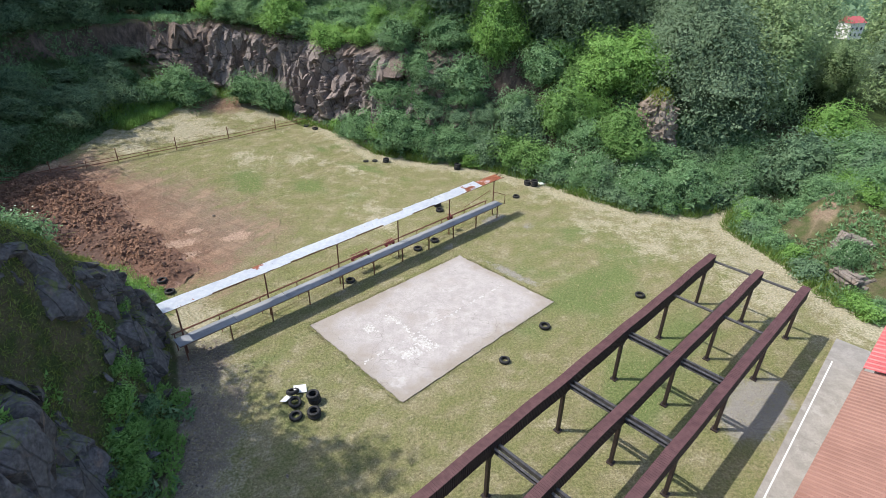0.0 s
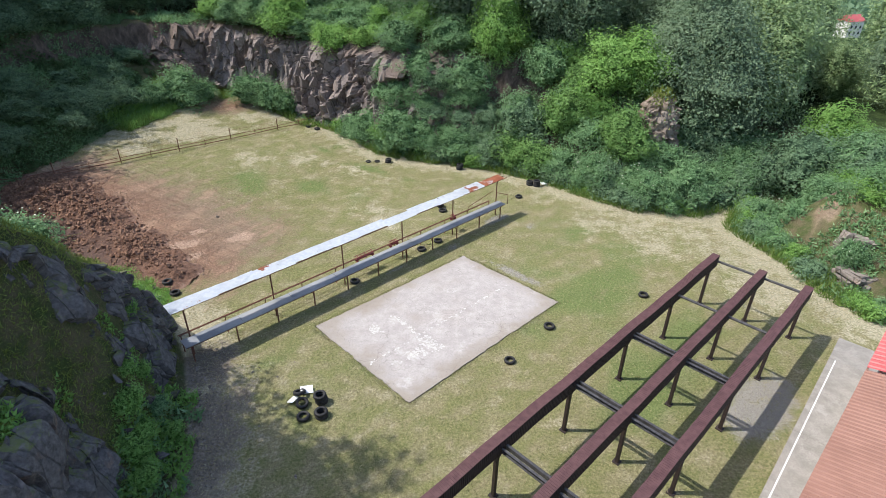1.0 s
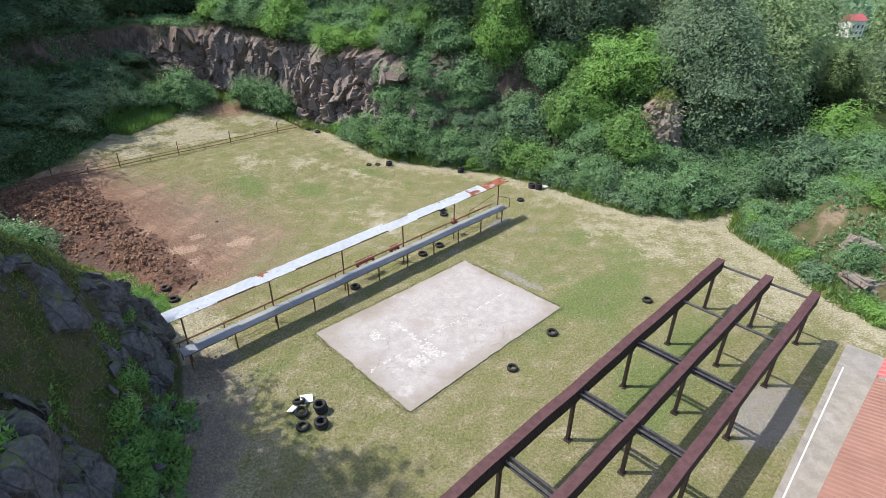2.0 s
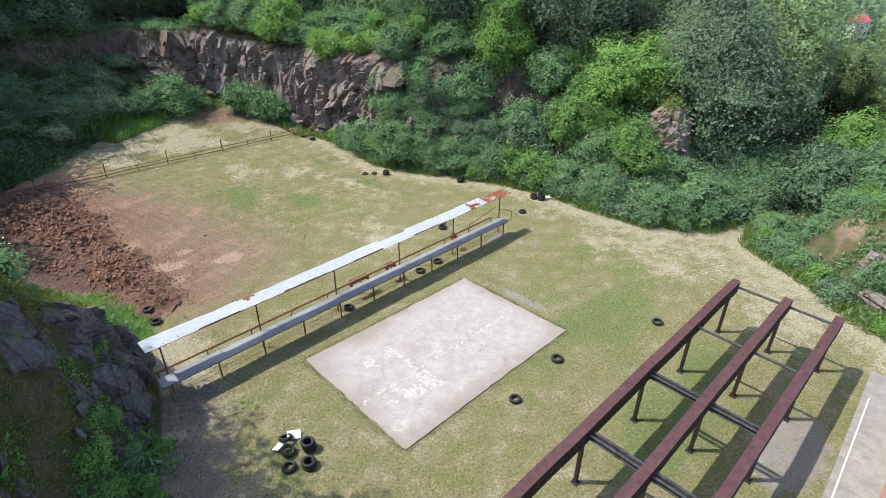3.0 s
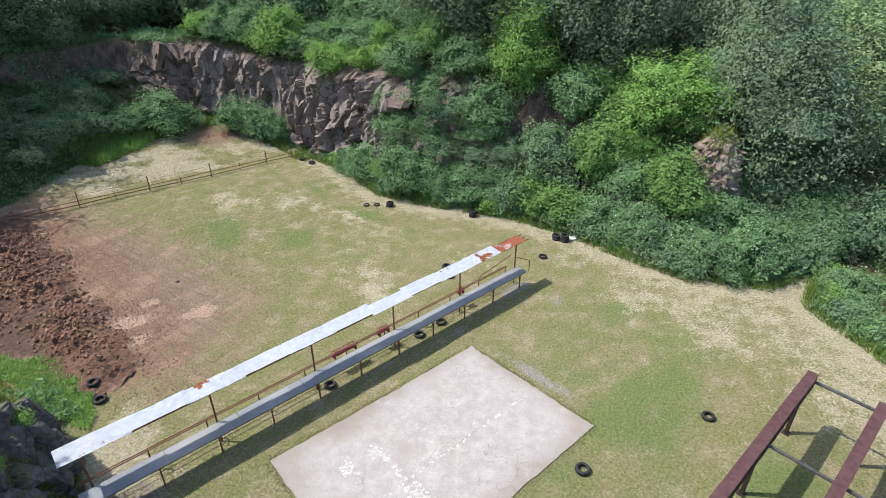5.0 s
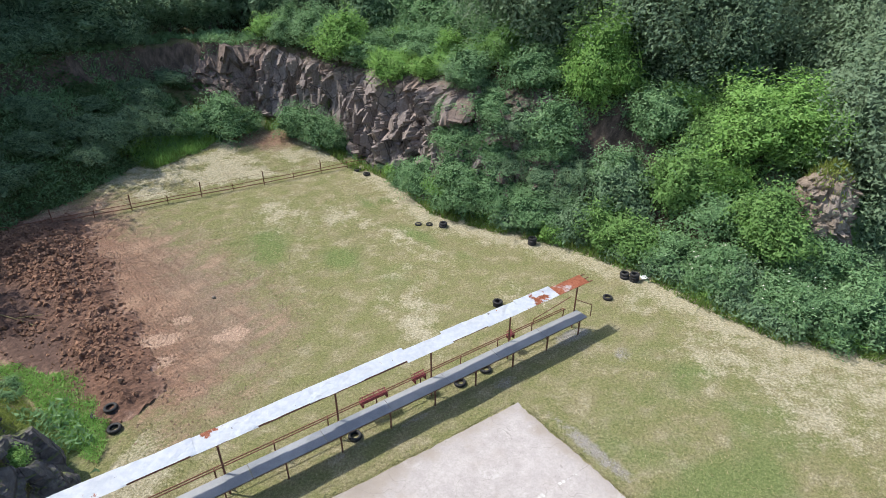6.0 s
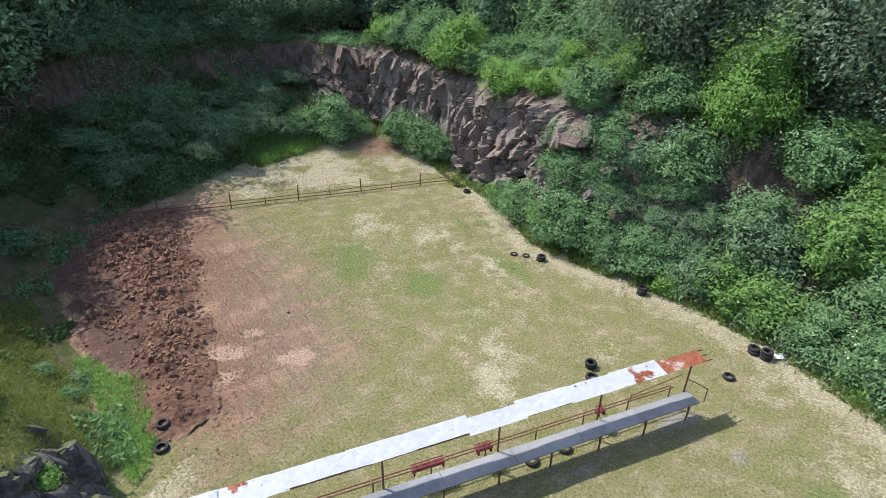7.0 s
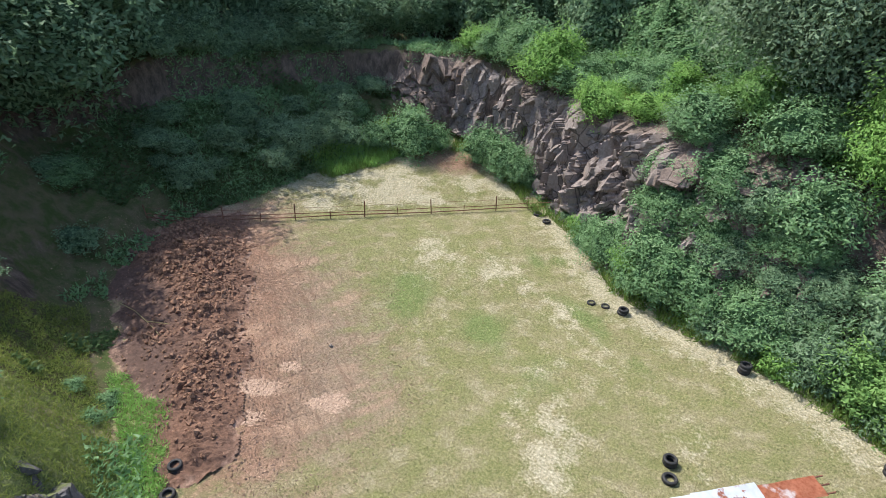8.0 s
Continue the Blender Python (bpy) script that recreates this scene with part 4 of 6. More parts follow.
def plant_the_slopes():
    # thick shrubs on the slope north-east of the range
    for x, y, d in along_foot(20, 31, 2.05, 1.15, 7.2, 0.35):
        if x > 19.0 and y < 33.2:
            continue
        if -5.5 < x < -0.4 and d < 4:
            grow("shrub" if d < 3.3 else "bush", rng.integers(3), x, y, 0.9 if d < 3.3 else 1.1, 0.85, 0.3)
            continue
        if (x < -5.5 and d > 1.6) or (x < -0.4 and d > 3.0) or (x < 4 and d > 5.7) or (abs(x - 15.0) < 1.7 and abs(y - 37.0) < 2.6):
            continue
        if math.hypot(x - 13.2, y - 41.4) < 3.0 or math.hypot(x - 3.9, y - 44.8) < 2.4 or (4.4 < x < 7.4 and d > 4.2):
            continue
        if 7.8 < x < 13.5 and d > 3.2:
            grow("shrub", [1, 3, 5, 0][rng.integers(4)], x, y, 0.85, 0.85, 0.3)
            continue
        grow("shrub", [0, 1, 2, 4, 0, 1, 2, 4, 0, 1, 5][rng.integers(11)], x, y, 0.85 + 0.3 * rng.random() - 0.15 * (d < 1.5), 0.85 + 0.3 * rng.random(), 0.3)
    for x, y, d in along_foot(19, 23, 1.5, 1.8, 3.4, 0.3):
        if x > -5.2:
            grow("shrub", [0, 2, 1][rng.integers(3)], x, y, 0.55 + 0.12 * rng.random(), 0.85, 0.4)
    for x, y, d in along_foot(20, 23, 1.7, 2.2, 2.3, 0.2):
        grow("shrub", [0, 1, 2][rng.integers(3)], x, y, 0.7 + 0.15 * rng.random(), 0.9, 0.3)
    for x, y, d in along_foot(20, 31, 1.5, 0.45, 0.5, 0.2):
        grow("bush", rng.integers(3), x, y, 0.7 + 0.5 * rng.random(), 0.9)
    for x, y, q in ((16.6, 38.8, 0.62), (16.2, 40.2, 0.8), (14.4, 40.6, 0.7)):
        grow("shrub", 5, x, y, q, 1.1, 0.3)
    for x, y in ((13.3, 35.2), (14.6, 34.9), (15.8, 35.3), (13.2, 38.9), (16.3, 38.7), (13.7, 36.2), (14.9, 36.2), (16.0, 36.6), (14.2, 36.8), (15.4, 36.6), (13.2, 37.4), (16.6, 37.6)):
        grow("bush", 0, x, y, 1.15, 0.85)
    for x, y, d in along_foot(25, 31, 2.2, 7.0, 11.6, 0.4):
        if x > 19 and y < 33.2:
            continue
        if not (abs(x - 15.0) < 1.7 and abs(y - 37.5) < 2.8) and math.hypot(x - 13.2, y - 41.4) > 3.2:
            grow("shrub", [0, 1, 3][rng.integers(3)], x, y, 0.8 + 0.3 * rng.random(), 0.9)
    for k, (x, y, q) in enumerate(((0.6, 44.5, 0.6), (1.9, 44.3, 0.7), (3.0, 43.6, 0.7), (2.4, 45.2, 0.5))):
        grow("shrub", k % 3, x, y, q, 0.9, 0.4)
    for k, (x, y, q) in enumerate(((10.6, 36.6, 0.9), (13.4, 34.6, 0.85), (16.4, 34.2, 0.8), (20.6, 31.6, 0.75), (21.6, 24.9, 0.6))):
        grow("elder", k, x, y, q, 0.95, 0.3)
    for k, (x, y, q) in enumerate(((18.2, 36.2, 0.75), (19.6, 36.6, 0.8), (20.6, 35.2, 0.7), (19.0, 38.2, 0.9), (21.4, 37.4, 0.9), (22.4, 35.4, 0.8), (17.2, 37.6, 0.8))):
        grow("shrub", [2, 0, 4][k % 3], x, y, q, 0.95, 0.3)
    # shrubs on the bank beside the building
    for x, y, d in along_foot(29, 34, 2.0, 1.0, 8, 0.35):
        if math.hypot(x - 22.2, y - 25.2) < 2.3 or math.hypot(x - 21.8, y - 28.6) < 1.0:
            continue
        if d < 4.2:
            grow("bush", [0, 2, 2, 0][rng.integers(4)], x, y, 0.75 + 0.45 * rng.random(), 0.75)
        else:
            grow("shrub", [0, 1, 3, 3][rng.integers(4)], x, y, 0.6 + 0.3 * rng.random(), 0.8)
    for x, y, d in along_foot(29, 34, 1.5, 0.3, 0.4, 0.2):
        if math.hypot(x - 21.4, y - 24.4) < 1.5:
            continue
        grow("bush", rng.integers(3), x, y, 0.6 + 0.4 * rng.random(), 0.8)
    # foot of the northern rock face
    for x, y, s in [(-24.4, 49.8, 1.1), (-23.0, 51.4, 0.6), (-26.2, 48.2, 0.7), (-18.8, 51.8, 0.95), (-17.0, 51.3, 0.9), (-15.3, 50.9, 0.7), (-9.8, 47.6, 0.5), (-8.3, 46.6, 0.65), (-6.7, 45.6, 0.85), (-5.2, 44.4, 0.8), (-3.9, 43.4, 0.9)]:
        grow("shrub", [3, 0, 0, 1][int(abs(x * 7)) % 4], x, y, s, 1.05)
    for x, y, s in [(-14.8, 50.9, 0.7), (-9.0, 46.8, 0.5), (-7.8, 46.2, 0.8), (-27.6, 46.4, 0.9), (-10.8, 48.2, 0.4), (-28.8, 44.6, 0.7)]:
        grow("bush", rng.integers(3), x, y, s, 1.1)
    # shaded western slope
    for x, y, d in along_foot(8, 15, 2.3, 1.4, 7.5, 0.8):
        f, hh, ww = (float(v[0]) for v in foot_of(x, y))
        thick = float(fractal(np.array([x]), np.array([y]), 0.22, 97)[0])
        if (d < 3 and y > 46) or f < 0.5 or f > 0.74 * ww or thick < -0.12 + 0.3 * (y < 34):
            continue
        grow("shrub", [2, 4, 0][rng.integers(3)], x, y, 0.45 + 0.4 * rng.random() + 0.3 * max(0, thick), 0.7)
    for x, y, d in along_foot(8, 15, 2.0, 0.5, 6.5, 0.9):
        f, hh, ww = (float(v[0]) for v in foot_of(x, y))
        if (d < 1.5 and y > 45) or f < 0.4 or (y > 35 and f < 1.6) or f > 0.78 * ww or rng.random() < 0.3 + 0.3 * (y < 34):
            continue
        grow("bush", [1, 3, 0][rng.integers(3)], x, y, 0.5 + 0.6 * rng.random(), 0.8)
    for x, y, d in along_foot(1, 5, 1.3, 0.15, 1.3, 0.25):
        if 7.5 < y < 14.8 and foot_of(x, y)[0][0] > 0.1:
            grow("bush", [2, 0, 2][rng.integers(3)], x - 0.9, y, 0.35 + 0.35 * rng.random(), 0.9)
    # near rock spur
    for x, y, s in [(-11.0, 12.9, 0.75), (-10.5, 11.9, 0.75), (-10.0, 13.3, 0.5), (-9.9, 11.0, 0.7), (-13.5, 18.8, 0.5), (-11.4, 14.0, 0.5), (-12.4, 16.6, 0.4)]:
        grow("bush", 2, x, y, s, 0.9)
    for x, y, q in ((-17.4, 18.6, 0.95), (-18.9, 17.6, 1.05), (-16.6, 17.2, 0.5)):
        grow("elder", int(x), x, y, q, 1.05)
    for x, y, s in [(-18.8, 22.6, 0.45), (-19.6, 23.6, 0.5), (-20.8, 23.0, 0.5)]:
        grow("bush", 0, x, y, s, 0.7)
    # rim above the northern face: small bright trees and shrubs
    for x, y, d in along_foot(15, 23, 2.0, 0.35, 4.3, 0.3, True):
        if x > -6 and foot_of(x, y)[0][0] < foot_of(x, y)[2][0] + 0.9:
            continue
        if rng.random() < 0.55:
            grow("shrub", [3, 3, 0, 1][rng.integers(4)], x, y, 0.6 + 0.4 * rng.random(), 0.8 + 0.2 * rng.random())
        else:
            grow("broadleaf", [0, 2, 2][rng.integers(3)], x, y, 0.5 + 0.3 * rng.random(), 0.7 + 0.25 * rng.random())
    for x, y, d in along_foot(8, 15, 2.3, 0.5, 3.4, 0.4, True):
        grow("shrub", [2, 4, 2][rng.integers(3)], x, y, 0.8 + 0.35 * rng.random(), 0.9)
    for x, y, d in along_foot(22, 30, 2.4, 0.6, 3.2, 0.5, True):
        if math.hypot(x - 13.4, y - 41.6) < 3 or math.hypot(x - 3.9, y - 45) < 3:
            continue
        if 9.8 < x < 16.6 or (0.8 < x < 7 and y < 48):
            grow("bush", [2, 0][rng.integers(2)], x, y, 1.0, 0.8)
            continue
        grow("broadleaf", [2, 0, 2, 1][rng.integers(4)], x, y, 0.55 + 0.25 * rng.random(), 0.75)
    for x, y, d in along_foot(16, 24, 2.3, 4.6, 5.0, 0.4, True):
        if math.hypot(x - 3.9, y - 46.3) > 3.4:
            grow("shrub", [0, 3, 1][rng.integers(3)], x, y, 1.1, 1.0)
    # single trees that stand out
    grow("dome", 0, 3.9, 46.0, 0.9, 1.1)
    grow("dome", 1, 13.1, 41.8, 1.15, 0.8)
    grow("broadleaf", 3, -2.4, 47.8, 0.55, 0.9)
    for x, y, q in ((9.0, 41.6, 0.95), (10.4, 41.4, 1.0), (11.4, 40.4, 0.85), (10.6, 43.0, 0.9)):
        grow("shrub", [3, 5][int(10 * q) % 2], x, y, q, 1.05)
    for x, y, q in ((17.6, 41.6, 1.25), (19.8, 40.6, 1.1), (18.6, 44.5, 1.3), (8.2, 48.2, 1.25), (10.5, 47.5, 1.2), (6.6, 49.6, 1.2), (2.2, 50.6, 1.2), (0.4, 53.0, 1.25)):
        grow("pine", int(q * 20), x, y, q, 0.95)
    for x, y, q in ((25.0, 43.0, 1.2), (23.4, 45.8, 1.2), (29.6, 53.4, 1.1), (41.5, 49.6, 1.0), (34.0, 58.0, 1.2), (44.0, 57.0, 1.2), (29.0, 57.0, 1.1), (37.0, 54.0, 0.52), (40.5, 59.5, 0.42), (34.2, 49.4, 0.6)):
        grow("birch", int(x), x, y, q, 0.95)
    # woods on the rim
    for x, y, d in along_foot(16, 27, 3.0, 5.2, 8.2, 0.6, True):
        kind = "pine" if x > -2 and rng.random() < 0.55 else ("deepwood" if x < -14 or rng.random() < 0.2 else "broadleaf")
        if math.hypot(x - 13.6, y - 42.6) < 4.4 or math.hypot(x - 3.9, y - 46.6) < 3.8:
            continue
        grow(kind, 2 if kind == "broadleaf" else rng.integers(3), x, y, 0.95 + 0.35 * rng.random(), 0.9 + 0.25 * rng.random())
    # trees above the near spur that shade the grass
    for k, (x, y, h) in enumerate(((-19.0, 11.3, 1.5), (-19.4, 8.8, 1.55), (-19.6, 6.2, 1.5), (-20.2, 3.6, 1.45), (-21.6, 9.8, 1.5), (-21.8, 6.6, 1.5), (-19.3, 13.6, 1.2))):
        grow("deepwood", k, x, y, 1.2, h, turn=40 + 70 * k)
    # tall trees on the western rim, whose shade falls on the turned soil
    for y in np.arange(24, 38.5, 2.4):
        grow("deepwood", rng.integers(2), -37.8 + rng.normal(0, 0.4) - 0.25 * max(0, y - 33), y, 1.1, (0.78 if y < 34.5 else 0.82) + 0.08 * rng.random())
    for x, y in ((-34.9, 50.6), (-33.0, 53.4), (-31.6, 56.0), (-29.4, 58.6)):
        grow("deepwood", rng.integers(2), x, y, 0.8, 0.6 + 0.2 * rng.random())
    # two unseen trees, added to shade the slope beside the soil
    for x, y in ((-33.8, 23.6), (-34.6, 26.0)):
        grow("deepwood", rng.integers(2), x, y, 1.0, 0.95)
    for y in np.arange(42, 60, 2.6):
        for x in (-39.5, -43.5):
            grow("backwood", 0, x - 1.5 + rng.normal(0, 0.6), y, 1.0, 1.25)
    for x in np.arange(-38, -10, 2.7):
        for y in (62.5, 66):
            grow(["backwood", "deepwood"][int(y < 64)], rng.integers(2), x + rng.normal(0, 0.5), y + rng.normal(0, 0.5), 0.95, 0.95)
    for x in np.arange(-52, 4, 3.3):
        grow("backwood", 0, x + rng.normal(0, 0.5), 70 + rng.normal(0, 0.5), 1.2, 1.15)
    for x, y in ((-41.5, 26), (-41.8, 29), (-42, 32), (-42.2, 35), (-45, 28), (-45, 31), (-45, 34), (-44, 63), (-41, 61), (-47, 60), (-45, 66), (-41, 65.5)):
        grow("backwood", 0, x, y, 1.0, 1.0)
    for y in np.arange(26, 60, 3.4):
        grow("backwood", 0, -47.5 + rng.normal(0, 0.6), y, 1.2, 1.15)
    for x, y, d in along_foot(15, 27, 4.0, 11.5, 16, 0.8, True):
        grow("backwood", 0, x, y, 0.95 + 0.3 * rng.random(), 1.1)
    # lower woods to the east
    for gx in np.arange(17, 72, 3.7):
        for gy in np.arange(34, 92, 3.7):
            x, y = gx + rng.normal(0, 0.9), gy + rng.normal(0, 0.9)
            d, hh, ww = foot_of(x, y)
            if d[0] < 6.5 or y < 22 + 0.45 * x or y > 56 + 0.9 * (x - 17) or (x - 15) ** 2 + (y - 44) ** 2 < 16:
                continue
            far = math.hypot(x, y)
            beside = abs(x * 0.826 - (y + 0.7) * 0.563)
            if (far > 44 and beside < 4.9) or (far > 66 and rng.random() < 0.4):
                continue
            kind = ["pine", "birch", "broadleaf", "deepwood"][rng.choice(4, p=[0.30, 0.38, 0.24, 0.08])]
            grow(kind, rng.integers(3), x, y, (0.85 + 0.4 * rng.random()) * (0.72 if beside < 2.4 else 1.0), 0.85)


plant_the_slopes()


def strew(name, label, category, xs, ys, size, material, seed, slim=0.4, up=0.4, lift=0.3, masks=False):
    """Loose leaves or stalks over the ground, one object."""
    r = np.random.default_rng(seed)
    n = len(xs)
    zs = terrain(xs, ys)
    way = r.normal(0, 1, (n, 3))
    way[:, 2] = np.abs(way[:, 2]) * up * 2
    way /= np.linalg.norm(way, axis=1, keepdims=True)
    side = np.cross(way, r.normal(0, 1, (n, 3)))
    side /= np.linalg.norm(side, axis=1, keepdims=True) + 1e-9
    s = (size * (0.5 + r.random(n)))[:, None]
    at = np.stack([xs, ys, zs + lift * s[:, 0] * r.random(n)], 1)
    verts = np.stack([at + side * s * slim * 0.5, at + way * s, at - side * s * slim * 0.5], 1)
    data = mesh_from(name, verts.reshape(-1, 3), leaves(n), material)
    if masks:
        for key, v in zip(("lush", "dry"), sward(xs, ys)):
            data.attributes.new(key, "FLOAT", "POINT").data.foreach_set("value", np.repeat(np.clip(v, 0, 1), 3).astype(np.float32))
    return tagged(new(name, data), label, category, kind="stuff")


def weeds():
    n = 620000
    x, y = rng.uniform(-40, 26, n), rng.uniform(4, 58, n)
    d, hh, ww = foot_of(x, y)
    clump = fractal(x, y, 0.45, 77)
    keep = (d > -0.5) & (d < 9) & (hh > 1) & (clump > -0.1) & ((x < -12) | (d < 1.5) | (x > -3))
    near_rock = (x > -23) & (x < -3) & (y > 44) & (d > 0.6) & (d < ww + 0.6)
    spur = (x > -20.5) & (x < -6) & (y < 24.5) & (d > 0.3 * ww) & ((clump < 0.3) | (y > 17))
    keep &= ~near_rock & ~spur & (np.hypot(x - 21.7, y - 28.2) > 0.8) & ~((x > -13) & (x < -7.5) & (y > 14.6) & (y < 20)) & ((x > -19) | (y > 34) | (clump > 0.3))
    strew("weeds", "low leafy weeds and brambles on the banks", "weeds", x[keep], y[keep], 0.22, "mid", 5, 0.4, 0.5, 1.0)
    n2 = 200000
    x2, y2 = rng.uniform(-42, -17, n2), rng.uniform(22, 58, n2)
    d2, h2, w2 = foot_of(x2, y2)
    c2 = fractal(x2, y2, 0.3, 81)
    slope = (d2 > -0.3) & (d2 < 11) & (c2 > -0.15 + 0.42 * smoothstep(0.6, 0.85, d2 / w2) + 0.45 * (y2 < 34)) & ((x2 < -24.5) | (y2 < 48))
    strew("ivy", "dark creeping weeds over the shaded western slope", "weeds", x2[slope], y2[slope], 0.22, "ivy", 15, 0.5, 0.35, 0.9)
    n2 = 190000
    x2, y2 = rng.uniform(-26, -9, n2), rng.uniform(7, 26, n2)
    d2, h2, w2 = foot_of(x2, y2)
    top = (d2 > 0.12 * w2) & (d2 < 9) & (fractal(x2, y2, 0.5, 79) > -0.15 - 0.7 * smoothstep(0.7, 1.05, d2 / w2) - 0.55 * smoothstep(16.2, 18.5, y2) - 0.3 * spur_gully(x2, y2, d2 / w2))
    strew("bank_grass", "yellowish green grass growing on the rock spur", "grass", x2[top], y2[top], 0.16, "bank", 9, 0.14, 0.7, 1.0)
    n3 = 17000
    x3, y3 = rng.uniform(-12.4, -7.8, n3), rng.uniform(7.5, 15.5, n3)
    d3, h3, w3 = foot_of(x3, y3)
    talus = (d3 > -0.4) & (d3 < 2.6) & (fractal(x3, y3, 0.8, 85) > -0.05 + 0.25 * smoothstep(13.5, 15, y3))
    strew("nettles", "lush green nettles at the foot of the rock spur", "weeds", x3[talus], y3[talus], 0.15, "bright", 19, 0.45, 0.7, 1.6)
    n3 = 30000
    x3, y3 = rng.uniform(-22, -13, n3), rng.uniform(20.5, 26, n3)
    tongue = inside_shape(x3, y3, [(-18.6, 24.6), (-17.4, 25.0), (-14.3, 22.6), (-13.4, 21.0), (-15.0, 21.6), (-18, 23.2), (-21, 24.4), (-20.5, 25.0)], 0.8) > 0.5 + 0.4 * fractal(x3, y3, 0.9, 88)
    strew("bank_weeds", "bright green grass and weeds beside the turned soil", "weeds", x3[tongue], y3[tongue], 0.17, "bright", 25, 0.2, 0.7, 0.8)
    n3 = 14000
    x3, y3 = rng.uniform(-24, -4, n3), rng.uniform(44, 56, n3)
    d3, h3, w3 = foot_of(x3, y3)
    ledge = (d3 > 0.35 * w3) & (d3 < 1.5 * w3) & (fractal(x3, y3, 1.1, 89) > 0.22 - 0.3 * smoothstep(0.8, 1.2, d3 / w3))
    strew("ledge_grass", "dry grass tufts on the ledges of the quarry face", "grass", x3[ledge], y3[ledge], 0.22, "bank", 23, 0.13, 0.7, 2.2)
    n3 = 26000
    x3, y3 = rng.uniform(-29, -19, n3), rng.uniform(43.5, 52.5, n3)
    d3, h3, w3 = foot_of(x3, y3)
    verge = (d3 > -1.5 + 0.9 * fractal(x3, y3, 0.5, 87)) & (d3 < 1.2) & ~((x3 > -22.6) & (x3 < -19.5))
    strew("verge_grass", "tall bright green grass below the far bank", "grass", x3[verge], y3[verge], 0.55, "bright", 21, 0.1, 1.3, 0.1)
    edge = (((d > -0.9) & (d < 0.8) & (x > -12)) | ((d > -1.6) & (d < 1.6) & (x < -12) & (y > 43) & (fractal(x, y, 0.6, 83) > 0.05))) & (hh > 1) & (y > 21) & (fractal(x, y, 0.8, 78) > -0.3)
    strew("tall_grass", "tall green grass along the shrubs", "grass", x[edge], y[edge], 0.5, "blade", 6, 0.09, 1.4, 0.1)

    # mown turf: short tufts, and dry stalks lying about
    n = 150000
    x, y = rng.uniform(-30, 20, n), rng.uniform(9, 52, n)
    d, hh, ww = foot_of(x, y)
    s_, n_ = (x + y) * 0.7071, (y - x) * 0.7071
    paved = inside_shape(x, y, [(0.97, 26.74), (5.7, 22.27), (-1.46, 15.14), (-6.21, 19.96)], 0.05) > 0.5
    bare = (inside_shape(x, y, SCRAPED, 3) > 0.45) | (n_ < 0.95)
    green = (d < -0.2) & ~paved & ~bare & (fractal(x, y, 0.7, 90) > -0.45)
    strew("turf", "short patchy mown grass", "grass", x[green], y[green], 0.08, "turf", 7, 0.3, 0.7, 0.1, True)
    n = 190000
    x, y = rng.uniform(-30, 21, n), rng.uniform(9, 55, n)
    d, hh, ww = foot_of(x, y)
    n_ = (y - x) * 0.7071
    paved = inside_shape(x, y, [(0.97, 26.74), (5.7, 22.27), (-1.46, 15.14), (-6.21, 19.96)], 0.05) > 0.5
    want = np.maximum(smoothstep(-4.5, -0.8, d) * (x > -13), smoothstep(44, 45.5, n_)) + 0.25 + 0.6 * smoothstep(0.05, 0.5, fractal(x, y, 0.3, 91))
    dry = (d < 0.1) & ~paved & (inside_shape(x, y, SCRAPED, 3) < 0.4) & (n_ > 0.95) & (rng.random(n) < want * 0.8)
    strew("hay", "pale dry cut grass lying on the turf", "grass", x[dry], y[dry], 0.13, "hay", 8, 0.13, 0.15, 0.25)


weeds()


# ---- the firing line: a bench under a narrow tin roof ----
AX = Matrix.Rotation(radians(45), 4, "Z")


def line(s, n, z=0.0):
    """A place along (s) and across (n) the firing line, in the world."""
    return Vector(((s - n) * 0.70711, (s + n) * 0.70711, z))


def at_line(s, n, z=0.0, turn=0.0):
    return Matrix.Translation(line(s, n, z)) @ AX @ Matrix.Rotation(radians(turn), 4, "Z")


